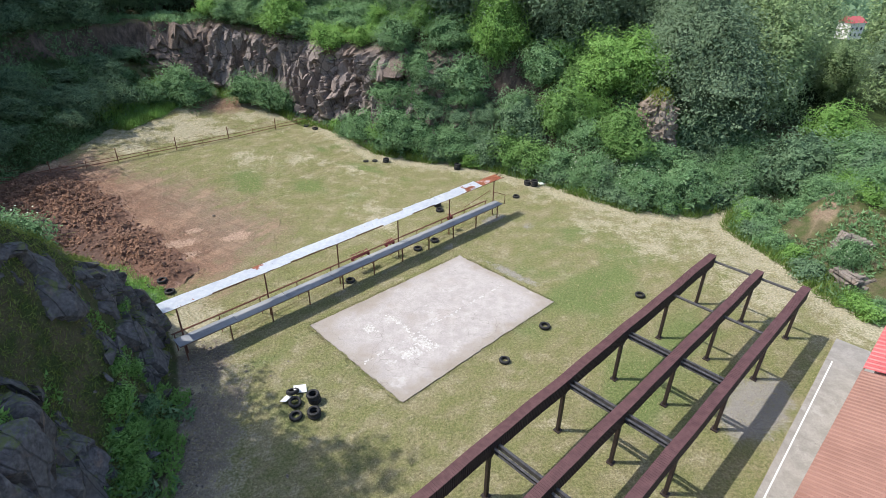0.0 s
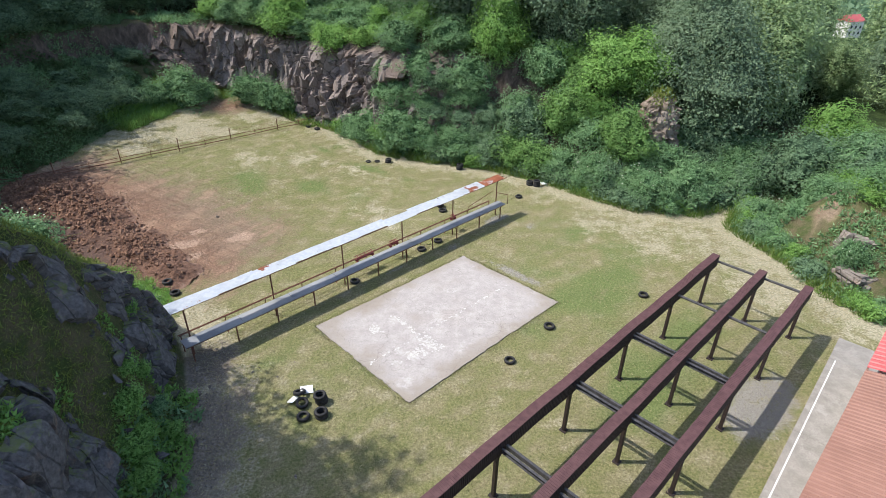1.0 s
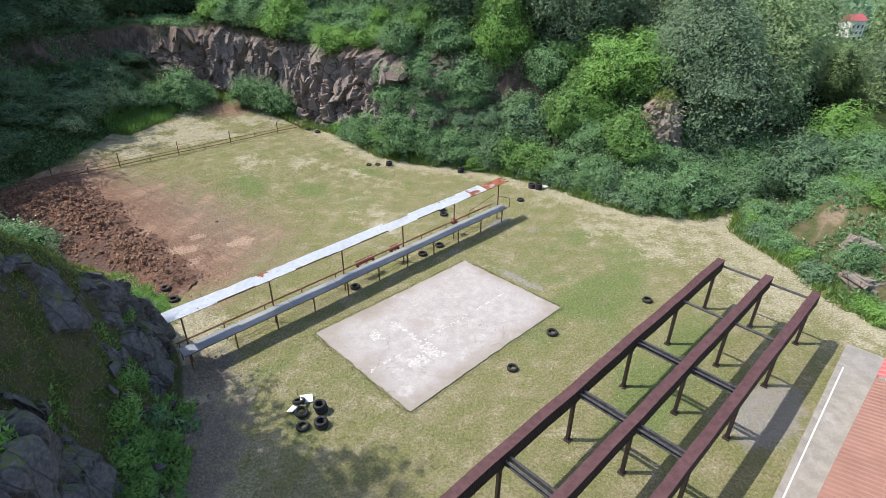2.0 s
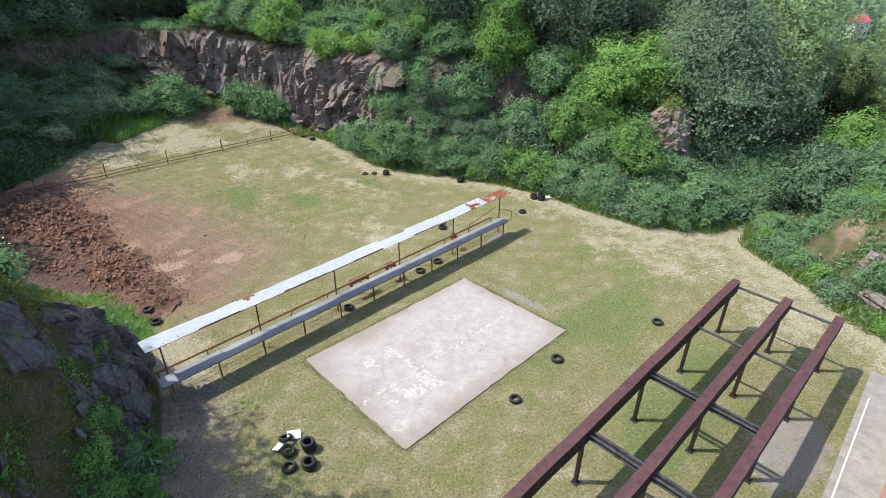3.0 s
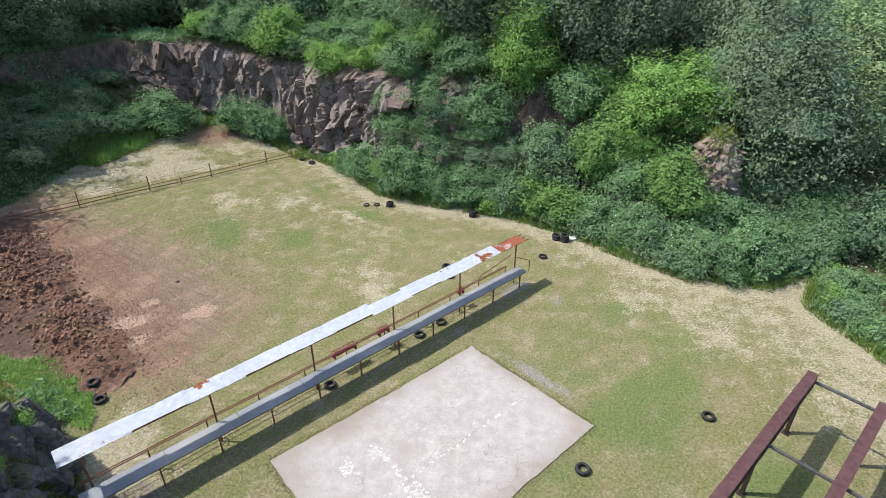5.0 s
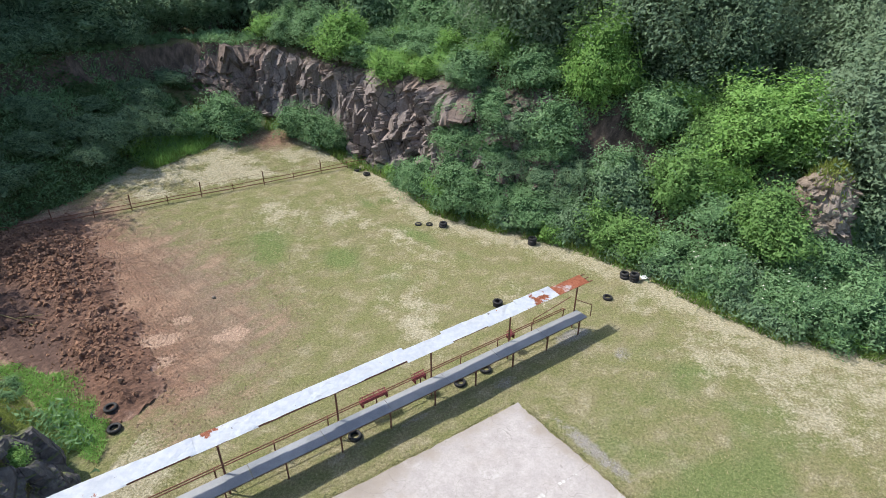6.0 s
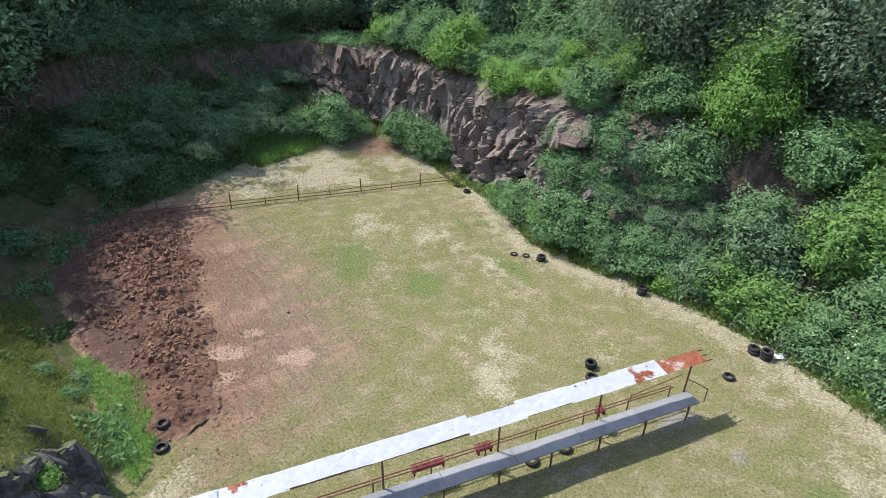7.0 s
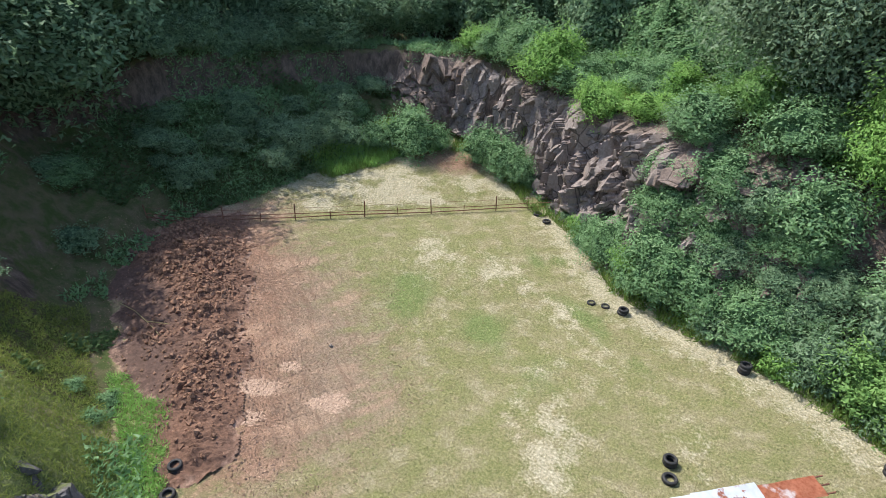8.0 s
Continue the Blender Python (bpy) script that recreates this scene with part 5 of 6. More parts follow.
def shelter():
    root = thing("shooting_shelter", "long narrow shelter with a white tin roof on steel posts", "shelter", at_line(4.4, 20.5))
    length = 20.6
    for k in range(6):
        part("post", rod(bmesh.new(), (0.45 + k * 4.03, 0, -0.2), (0.45 + k * 4.03, 0, 2.5), 0.035, 10), "rust", root)
    for k, y in enumerate((-0.18, 0.08, 0.34)):
        part("purlin", rod(bmesh.new(), (-0.1, y, 2.52 + 0.03 * k), (length + 0.75, y, 2.52 + 0.03 * k), 0.028, 8), "rust", root)
    r = np.random.default_rng(12)
    edges = np.linspace(-0.05, length + 0.35, 12)
    for k in range(11):
        bm = bmesh.new()
        a, b = edges[k] - 0.08, edges[k + 1] + 0.08
        lo, hi = -0.27 + r.normal(0, 0.045), 0.44 + r.normal(0, 0.045)
        cols, rows_ = 7, 4
        grid = [[bm.verts.new((a + (b - a) * i / (cols - 1), lo + (hi - lo) * j / (rows_ - 1), 2.575 + 0.07 * j / 3 + 0.026 * (k % 2) + r.normal(0, 0.009))) for j in range(rows_)] for i in range(cols)]
        for i in range(cols - 1):
            for j in range(rows_ - 1):
                bm.faces.new((grid[i][j], grid[i + 1][j], grid[i + 1][j + 1], grid[i][j + 1]))
        bmesh.ops.solidify(bm, geom=bm.faces[:], thickness=0.012)
        part("roof_sheet", bm, "rusty_tin" if k == 10 else "tin", root, "rust-stained tin sheet" if k == 10 else "")
    # low rail behind the bench
    for z, y in ((0.90, 0.52), (1.0, 0.32)):
        part("rail", rod(bmesh.new(), (0.1, y, z), (length - 0.2, y, z), 0.022, 8), "rust", root)
    for k in range(11):
        bm = bmesh.new()
        rod(bm, (0.2 + k * 2.015, 0.42, -0.1), (0.2 + k * 2.015, 0.42, 0.98), 0.025, 8)
        rod(bm, (0.2 + k * 2.015, 0.30, 1.0), (0.2 + k * 2.015, 0.54, 0.90), 0.018, 6)
        part("rail_post", bm, "rust", root)
    bm = bmesh.new()
    rod(bm, (length - 2.2, 0.42, 1.15), (length - 0.1, 0.2, 1.72), 0.02, 8)
    rod(bm, (length - 2.2, 0.42, 0.9), (length - 2.2, 0.42, 1.15), 0.02, 8)
    rod(bm, (length + 0.05, 0.05, 1.6), (length + 0.4, -0.65, 1.55), 0.018, 8)
    rod(bm, (length + 0.4, -0.65, 0.9), (length + 0.4, -0.65, 1.55), 0.02, 8)
    part("brace", bm, "rust", root)


def bench():
    root = thing("shooting_bench", "long bench with grey felt-covered top on steel legs", "bench", at_line(4.4, 19.8))
    length, wide = 20.75, 0.66
    panels = np.linspace(0, length, 9)
    r = np.random.default_rng(5)
    for a, b in zip(panels, panels[1:]):
        bm = box(bmesh.new(), (b - a - 0.015, wide, 0.05), ((a + b) / 2, wide / 2, 1.0 + r.normal(0, 0.006)), bevel=0.008)
        part("top_panel", bm, "felt", root)
    for y in (0.05, wide - 0.05):
        part("bearer", box(bmesh.new(), (length - 0.05, 0.05, 0.05), (length / 2, y, 0.948), bevel=0.005), "rust", root)
    for k in range(11):
        x = 0.25 + k * 2.02
        bm = bmesh.new()
        box(bm, (0.05, 0.05, 1.02), (x, 0.16, 0.41))
        part("leg", bm, "rust", root)
        bm = bmesh.new()
        rod(bm, (x, 0.16, 0.5), (x + 0.1, 0.6, 0.92), 0.016, 6)
        part("strut", bm, "rust", root)


shelter()
bench()


# ---- concrete slab ----
def slab():
    corners = [Vector((0.97, 26.74, 0)), Vector((5.70, 22.27, 0)), Vector((-1.46, 15.14, 0)), Vector((-6.21, 19.96, 0))]
    root = thing("concrete_slab", "pale cracked concrete slab set in the grass", "slab", kind="structure")
    n, e, s, w = corners

    def place(u, v):
        return n.lerp(e, u).lerp(w.lerp(s, u), v)

    r = np.random.default_rng(3)
    for u0, u1 in ((0.0, 0.57), (0.57, 1.0)):
        for v0, v1 in ((0.0, 1.0),):
            bm = bmesh.new()
            ring = []
            for k in range(240):
                side, f = divmod(k, 60)
                f /= 60
                u, v = [(u0 + (u1 - u0) * f, v0), (u1, v0 + (v1 - v0) * f), (u1 - (u1 - u0) * f, v1), (u0, v1 - (v1 - v0) * f)][side]
                p = place(u, v)
                mid = place((u0 + u1) / 2, (v0 + v1) / 2)
                outer = (u in (0.0, 1.0)) or (v in (0.0, 1.0))
                p = p + (mid - p).normalized() * (0.003 + (0.05 + 0.05 * noise.noise(p * 1.4) + 0.06 * noise.noise(p * 5) if outer else abs(r.normal(0, 0.002))))
                ring.append(bm.verts.new((p.x, p.y, 0.045)))
            face = bm.faces.new(ring)
            bmesh.ops.recalc_face_normals(bm, faces=[face])
            low = bmesh.ops.extrude_face_region(bm, geom=[face])
            for v in [g for g in low["geom"] if isinstance(g, bmesh.types.BMVert)]:
                v.co.z = -0.12
            bmesh.ops.recalc_face_normals(bm, faces=bm.faces[:])
            part("concrete_panel", bm, "slab", root)


slab()


# ---- tyres ----
def tyre_mesh():
    bm = bmesh.new()
    outline = [(0.165, 0.03), (0.185, 0.012), (0.235, 0.0), (0.272, 0.022), (0.285, 0.055), (0.285, 0.125), (0.272, 0.158), (0.235, 0.18), (0.185, 0.168), (0.165, 0.15), (0.185, 0.135), (0.235, 0.14), (0.255, 0.11), (0.255, 0.07), (0.235, 0.04), (0.185, 0.045)]
    turns = 28
    rings = []
    for k in range(turns):
        a = 2 * math.pi * k / turns
        rings.append([bm.verts.new((math.cos(a) * q * (1.012 if (k % 2 and q > 0.28) else 1), math.sin(a) * q * (1.012 if (k % 2 and q > 0.28) else 1), z)) for q, z in outline])
    for k in range(turns):
        for j in range(len(outline)):
            i = (j + 1) % len(outline)
            bm.faces.new((rings[k][j], rings[(k + 1) % turns][j], rings[(k + 1) % turns][i], rings[k][i]))
    bmesh.ops.recalc_face_normals(bm, faces=bm.faces[:])
    data = bpy.data.meshes.new("tyre")
    bm.to_mesh(data)
    bm.free()
    data.materials.append(MAT["rubber"])
    return data


TYRE = tyre_mesh()


def tyre(x, y, level=0, size=1.0, tip=0.0, face=0.0, label="worn black car tyre lying in the grass"):
    ob = new("tyre", TYRE)
    z = ground_at(x, y) + level * 0.153 * size + 0.256 * size * math.sin(radians(tip)) + 0.005
    ob.matrix_basis = pose(x, y, z, tip, 0, face) @ Matrix.Scale(size * 0.9, 4)
    return tagged(ob, label, "tyre", "tyres on the range")


def tyres():
    for x, y in ((2.8, 17.75), (4.9, 20.2), (10.2, 22.95), (5.05, 35.0), (-12.6, 47.9), (-11.7, 47.3), (-13.9, 22.5), (-0.3, 32.6)):
        tyre(x, y, 0, 0.95 + 0.1 * rng.random(), face=rng.random() * 90)
    for x, y, k in ((-0.5, 33.35, 2), (0.95, 40.2, 3), (6.6, 37.05, 3), (6.15, 37.3, 2), (-4.95, 15.2, 3), (-4.75, 14.45, 2), (-15.0, 23.0, 1), (-14.6, 23.25, 2), (-4.8, 41.4, 2)):
        for level in range(k):
            tyre(x + rng.normal(0, 0.02), y + rng.normal(0, 0.02), level, 1.0, face=rng.random() * 90, label="worn black car tyre in a stack")
    for x, y in ((-6.4, 41.3), (-5.7, 41.45)):
        tyre(x, y, -0.35, 0.85, label="worn car tyre sunk in the grass")
    tyre(-5.45, 14.35)
    tyre(-5.65, 15.0, 0, 1.0, 18, 40)
    tyre(-5.85, 15.5, 0, 1.0, 25, 200)
    for s, n in ((13.4, 20.3), (18.3, 20.4), (19.7, 20.45)):
        p = line(s, n)
        tyre(p.x, p.y, 0, 1.0, face=10, label="worn black car tyre lying under the bench")


tyres()


# ---- overhead baffles ----
def baffle(s_far, n, s_near, posts):
    """A tall boxed beam on posts, clad with narrow ribs, running along the lane."""
    root = thing("overhead_baffle", "tall red-brown ribbed beam raised on dark posts", "baffle", at_line(s_near, n), "baffles over the firing lanes")
    length = s_far - s_near
    top, deep, wide = 2.74, 0.60, 0.35
    wave = 0.35 * n
    sag = lambda x: 0.022 * math.sin(x * 0.9 + wave) + 0.016 * math.sin(x * 2.1 + 2 * wave)
    bm = bmesh.new()
    rows_ = [[bm.verts.new((length * k / 40, y, z + sag(length * k / 40))) for y, z in ((-wide / 2 + 0.03, top - deep), (wide / 2 - 0.03, top - deep), (wide / 2 - 0.03, top - 0.03), (-wide / 2 + 0.03, top - 0.03))] for k in range(41)]
    for a, b in zip(rows_, rows_[1:]):
        for j in range(4):
            bm.faces.new((a[j], a[(j + 1) % 4], b[(j + 1) % 4], b[j]))
    bm.faces.new(rows_[0][::-1])
    bm.faces.new(rows_[-1])
    bmesh.ops.recalc_face_normals(bm, faces=bm.faces[:])
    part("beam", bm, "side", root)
    count = int(length / 0.09)
    verts, faces = [], []
    rib_w = length / count
    for k in range(count):
        x0, x1 = k * rib_w, (k + 0.93) * rib_w
        b = len(verts)
        for z, w in ((top, wide / 2), (top - 0.03, wide / 2)):
            verts += [(x0, -w, z + sag(x0)), (x1, -w, z + sag(x0)), (x1, w, z + sag(x0)), (x0, w, z + sag(x0))]
        faces += [(b, b + 1, b + 2, b + 3), (b + 4, b + 7, b + 6, b + 5), (b, b + 4, b + 5, b + 1), (b + 1, b + 5, b + 6, b + 2), (b + 2, b + 6, b + 7, b + 3), (b + 3, b + 7, b + 4, b)]
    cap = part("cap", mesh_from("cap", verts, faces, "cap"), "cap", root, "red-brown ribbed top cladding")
    tagged(cap, kind="stuff")
    verts, faces = [], []
    for side in (-1, 1):
        for k in range(count):
            x0, x1 = k * rib_w, (k + 0.8) * rib_w
            b, y0, y1 = len(verts), side * (wide / 2 - 0.03), side * (wide / 2 - 0.008)
            lo, hi = top - deep + sag(x0), top - 0.036 + sag(x0)
            verts += [(x0, y0, lo), (x1, y0, lo), (x1, y0, hi), (x0, y0, hi), (x0, y1, lo), (x1, y1, lo), (x1, y1, hi), (x0, y1, hi)]
            faces += [(b + 4, b + 5, b + 6, b + 7), (b, b + 4, b + 7, b + 3), (b + 1, b + 2, b + 6, b + 5), (b + 3, b + 7, b + 6, b + 2), (b, b + 1, b + 5, b + 4)]
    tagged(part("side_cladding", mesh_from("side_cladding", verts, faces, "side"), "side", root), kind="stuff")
    for s in posts:
        x = s - s_near
        bm = bmesh.new()
        box(bm, (0.13, 0.13, 2.3), (x, 0, 1.13), bevel=0.01)
        box(bm, (0.26, 0.26, 0.05), (x, 0, 0.02))
        part("post", bm, "steel", root)
        bm = bmesh.new()
        vs = [bm.verts.new(v) for v in ((x - 0.35, -0.07, top - deep), (x + 0.35, -0.07, top - deep), (x, -0.07, top - deep - 0.35), (x - 0.35, 0.07, top - deep), (x + 0.35, 0.07, top - deep), (x, 0.07, top - deep - 0.35))]
        for f in ((0, 1, 2), (5, 4, 3), (0, 3, 4, 1), (1, 4, 5, 2), (2, 5, 3, 0)):
            bm.faces.new([vs[i] for i in f])
        part("bracket", bm, "steel", root)
    return root


NA, NB, NC = 6.7, 4.55, 2.62
POSTS = [24.9, 20.97, 17.03, 13.03, 9.0, 5.0]
baffle(25.35, NA, 3.6, POSTS)
baffle(25.45, NB, 3.6, [p + 0.15 for p in POSTS])
baffle(25.5, NC, 3.6, [p + 0.35 for p in POSTS])


def crossbar(s, n0, n1, double):
    root = thing("crossbar", "dark steel channel joining two baffles", "crossbar", at_line(s, n0), "crossbars between the baffles")
    length = n1 - n0
    if not double:
        part("pipe", rod(bmesh.new(), (0, 0.05, 2.42), (0, length - 0.05, 2.42), 0.06, 10), "channel", root)
        return
    for x in (-0.11, 0.11):
        bm = bmesh.new()
        box(bm, (0.09, length - 0.36, 0.016), (x, length / 2, 2.47))
        box(bm, (0.012, length - 0.36, 0.15), (x - 0.042 * math.copysign(1, x), length / 2, 2.392))
        box(bm, (0.09, length - 0.36, 0.012), (x, length / 2, 2.312))
        part("channel", bm, "channel", root)


for k, s in enumerate(POSTS):
    for n0, n1 in ((NC, NB), (NB, NA)):
        crossbar(s + 0.1 + (0.3 if k == 0 else 0), n0 + 0.02, n1 - 0.02, k > 1)


# ---- low building with a sheet roof, and its walkway ----
def building():
    root = thing("low_building", "long low building with a red-brown ribbed sheet roof", "building", at_line(-2, 0.0))
    # the eave runs along the baffles
    eave_n, ridge_n, s0, s1, split = -0.45, -8.0, 0.0, 27.2, 23.2
    eave_z, ridge_z = 2.7, 4.3
    slope = (ridge_z - eave_z) / (eave_n - ridge_n)
    for name, a, b, mat, label in (("roof", s0, split, "sheet", "red-brown ribbed sheet roof"), ("roof", split, s1, "red_sheet", "bright red sheet roof")):
        verts, faces = [], []
        pitch = 0.2 if mat == "sheet" else 0.3
        count = int((b - a) / pitch)
        for k in range(count):
            x0 = a + k * pitch
            for x, h in ((x0, 0.0), (x0 + 0.35 * pitch, 0.0), (x0 + 0.5 * pitch, 0.035), (x0 + 0.85 * pitch, 0.035)):
                for n in (eave_n, ridge_n, 2 * ridge_n - eave_n):
                    z = ridge_z - slope * abs(n - ridge_n)
                    verts.append((x, n, z + h))
        cols = len(verts) // 3
        for k in range(cols - 1):
            for j in range(2):
                faces.append((k * 3 + j, (k + 1) * 3 + j, (k + 1) * 3 + j + 1, k * 3 + j + 1))
        part(name, mesh_from(name, verts, faces, mat), mat, root, label)
    part("wall", box(bmesh.new(), (s1 - s0 - 0.6, 14.4, 2.62), ((s0 + s1) / 2, ridge_n, 1.29)), "plaster", root)
    for a in np.arange(2.5, 25, 4.5):
        bm = box(bmesh.new(), (1.4, 0.06, 1.0), (float(a), ridge_n + 7.2, 1.5))
        w = part("window", bm, "white", root)
        part("pane", box(bmesh.new(), (1.24, 0.02, 0.84), (float(a), ridge_n + 7.24, 1.5)), "glass", w)
    part("gutter", box(bmesh.new(), (s1 - s0, 0.06, 0.07), ((s0 + s1) / 2, eave_n - 0.04, eave_z - 0.06), bevel=0.02), "sheet", root)


def walkway():
    root = thing("walkway", "grey concrete walkway with a painted white line", "walkway", at_line(15.3, 0.0, 0, 2.3), kind="structure")
    cuts = [-13.5, -10.0, -6.5, -3.0, 0.5, 4.0, 7.0, 9.6, 11.6]
    for a, b in zip(cuts, cuts[1:]):
        part("concrete_panel", box(bmesh.new(), (b - a - 0.012, 1.7, 0.2), ((a + b) / 2, -0.36, -0.02), bevel=0.01), "strip", root)
    part("white_line", box(bmesh.new(), (21.4, 0.05, 0.004), (-1.1, 0.24, 0.084)), "line", root)


building()
walkway()


# ---- fence along the back of the range ----
def fence():
    a, b = Vector((-30.85, 32.45, 0)), Vector((-12.3, 49.35, 0))
    root = thing("wire_fence", "low rusty post and wire fence", "fence")
    count = 12
    r = np.random.default_rng(8)
    tops = []
    for k in range(count):
        p = a + Vector((1.576, 1.436, 0)) * k
        z = ground_at(p.x, p.y)
        h = 1.05 + r.normal(0, 0.05) if k % 2 == 0 else 0.55
        bm = rod(bmesh.new(), (p.x, p.y, z - 0.2), (p.x + r.normal(0, 0.05), p.y + r.normal(0, 0.05), z + h), 0.035 if k % 2 == 0 else 0.025, 7)
        part("post", bm, "rust", root)
        tops.append((p, z))
    tops.append((b, ground_at(b.x, b.y)))
    for h, q in ((0.18, 0.03), (0.42, 0.022), (0.8, 0.008)):
        part("wire" if q < 0.01 else "rail", tube([(p.x, p.y, z + h + r.normal(0, 0.02)) for p, z in tops], q), "rust", root)


fence()


# ---- turned soil ----
def heap_top(gx, gy):
    """How far a place lies inside the heap, and the heap's surface there."""
    core = inside_shape(gx, gy, HEAP, 2.6)
    inside = np.clip(core + 0.6 * fractal(gx, gy, 0.8, 57, 5) * (1 - 0.5 * core), 0, 1)
    lumps = np.maximum(fractal(gx, gy, 1.6, 61), -0.2) * 0.32 + np.abs(fractal(gx, gy, 3.4, 66)) * 0.28 + np.maximum(0, fractal(gx, gy, 0.5, 71)) * 0.6
    return inside, terrain(gx, gy) + np.minimum(inside - 0.34, 0.4) * 0.25 + np.clip(inside * 1.5 - 0.45, 0, 1) * (lumps * (0.22 + 0.78 * tipped(gx, gy)) + 0.12)


def tipped(x, y):
    """1 where the soil lies as it was tipped, 0 where it has been raked flat."""
    across = -0.653 * (x + 22.8) - 0.76 * (y - 32.9)
    along = 0.76 * (x + 22.8) - 0.653 * (y - 32.9)
    reach = 3.0 + 2.6 * smoothstep(3.0, -3.0, along)
    return 1 - smoothstep(reach - 0.8, reach + 0.8, across + 1.6 * fractal(x, y, 0.6, 58))


def soil_heap():
    step = 0.11
    xs, ys = np.arange(-32, -12, step), np.arange(22, 38, step)
    gx, gy = np.meshgrid(xs, ys)
    inside, z = heap_top(gx, gy)
    use = (inside > 0.12) & (inside_shape(gx, gy, HEAP, 2.6) > 0.25)
    idx = np.arange(gx.size).reshape(gx.shape)
    f = np.stack([idx[:-1, :-1], idx[:-1, 1:], idx[1:, 1:], idx[1:, :-1]], -1).reshape(-1, 4)
    f = f[use.ravel()[f].all(1)]
    keep = np.unique(f)
    remap = np.full(gx.size, -1)
    remap[keep] = np.arange(len(keep))
    v = np.stack([gx, gy, z], -1).reshape(-1, 3)[keep]
    heap = mesh_from("soil_heap", v, remap[f], "soil")
    heap.attributes.new("rim", "FLOAT", "POINT").data.foreach_set("value", (1 - np.clip(inside.ravel()[keep] * 1.6 - 0.2, 0, 1)).astype(np.float32))
    heap.attributes.new("damp", "FLOAT", "POINT").data.foreach_set("value", (1 - tipped(gx, gy).ravel()[keep]).astype(np.float32))
    tagged(new("soil_heap", heap), "low heap of reddish brown turned soil", "soil", kind="structure")
    # loose clods
    bm = bmesh.new()
    r = np.random.default_rng(14)
    n = 52000
    px, py = r.uniform(-31, -12, n), r.uniform(22.5, 37, n)
    w = inside_shape(px, py, HEAP, 2.6)
    up = np.clip(inside_shape(px, py, HEAP, 2.6) * 1.2, 0, 1)
    base = [Vector(c) for c in ((1, 0, 0), (-1, 0, 0), (0, 1, 0), (0, -1, 0), (0, 0, 1), (0, 0, -1))]
    verts, faces = [], []
    pz = heap_top(px, py)[1]
    heaped = smoothstep(-0.35, 0.35, fractal(px, py, 0.45, 75)) * (0.1 + 0.9 * tipped(px, py))
    for k in range(n):
        if r.random() > w[k] * (0.08 + 0.92 * heaped[k]):
            continue
        s = (0.02 + 0.16 * r.random() ** 4.5) * (0.4 + 0.6 * up[k])
        b = len(verts)
        jit = r.uniform(0.6, 1.25, 6)
        turn = Euler(r.random(3) * 6).to_matrix()
        for c, q in zip(base, jit):
            p = turn @ c * s * float(q)
            verts.append((px[k] + p.x, py[k] + p.y, pz[k] + 0.2 * s + p.z))
        faces += [(b + i, b + j, b + m) for i, j, m in ((0, 2, 4), (2, 1, 4), (1, 3, 4), (3, 0, 4), (2, 0, 5), (1, 2, 5), (3, 1, 5), (0, 3, 5))]
    tagged(new("soil_clods", mesh_from("soil_clods", verts, faces, "clod")), "loose clods of reddish soil", "soil", kind="stuff")


soil_heap()


# ---- house in the valley ----
def far_house(x, y, z, turn):
    root = thing("far_house", "white house with a red tiled roof in the valley", "house", pose(x, y, z, 0, 0, turn) @ Matrix.Scale(0.5, 4))
    part("wall", box(bmesh.new(), (11, 8, 9), (0, 0, 4.5)), "plaster", root)
    bm = bmesh.new()
    vs = [bm.verts.new(v) for v in ((-6, -4.6, 8.8), (6, -4.6, 8.8), (6, 0, 12), (-6, 0, 12), (6, 4.6, 8.8), (-6, 4.6, 8.8))]
    for f in ((0, 1, 2, 3), (3, 2, 4, 5), (1, 4, 2), (0, 3, 5)):
        bm.faces.new([vs[i] for i in f])
    part("roof", bm, "red_sheet", root)
    for k in range(3):
        for j in range(2):
            part("window", box(bmesh.new(), (1.3, 0.1, 1.5), (-3.5 + 3.5 * k, -4.02, 2.5 + 3.2 * j)), "glass", root)


far_house(115.5, 170.5, -9.0, 20)


def distant_wood():
    """Wooded hills beyond the valley, as many loose crowns."""
    r = np.random.default_rng(91)
    n = 3600
    turn, far = np.radians(r.uniform(22, 52, n)), r.uniform(230, 1000, n)
    x, y = np.sin(turn) * far, np.cos(turn) * far
    high = r.uniform(6, 11, n)
    k = 16
    way = r.normal(0, 1, (n, k, 3))
    way /= np.linalg.norm(way, axis=2, keepdims=True)
    at = np.stack([x, y, terrain(x, y) + 0.5 * high], -1)[:, None] + way * np.stack([0.4 * high, 0.4 * high, 0.5 * high], -1)[:, None]
    side, along = r.normal(0, 1.0, (n, k, 3)), r.normal(0, 1.5, (n, k, 3))
    verts = np.stack([at + side, at + along, at - side], 2).reshape(-1, 3)
    tagged(new("distant_wood", mesh_from("distant_wood", verts, leaves(n * k), "deep")), "dark wooded hillside beyond the valley", "wood", kind="stuff")


distant_wood()


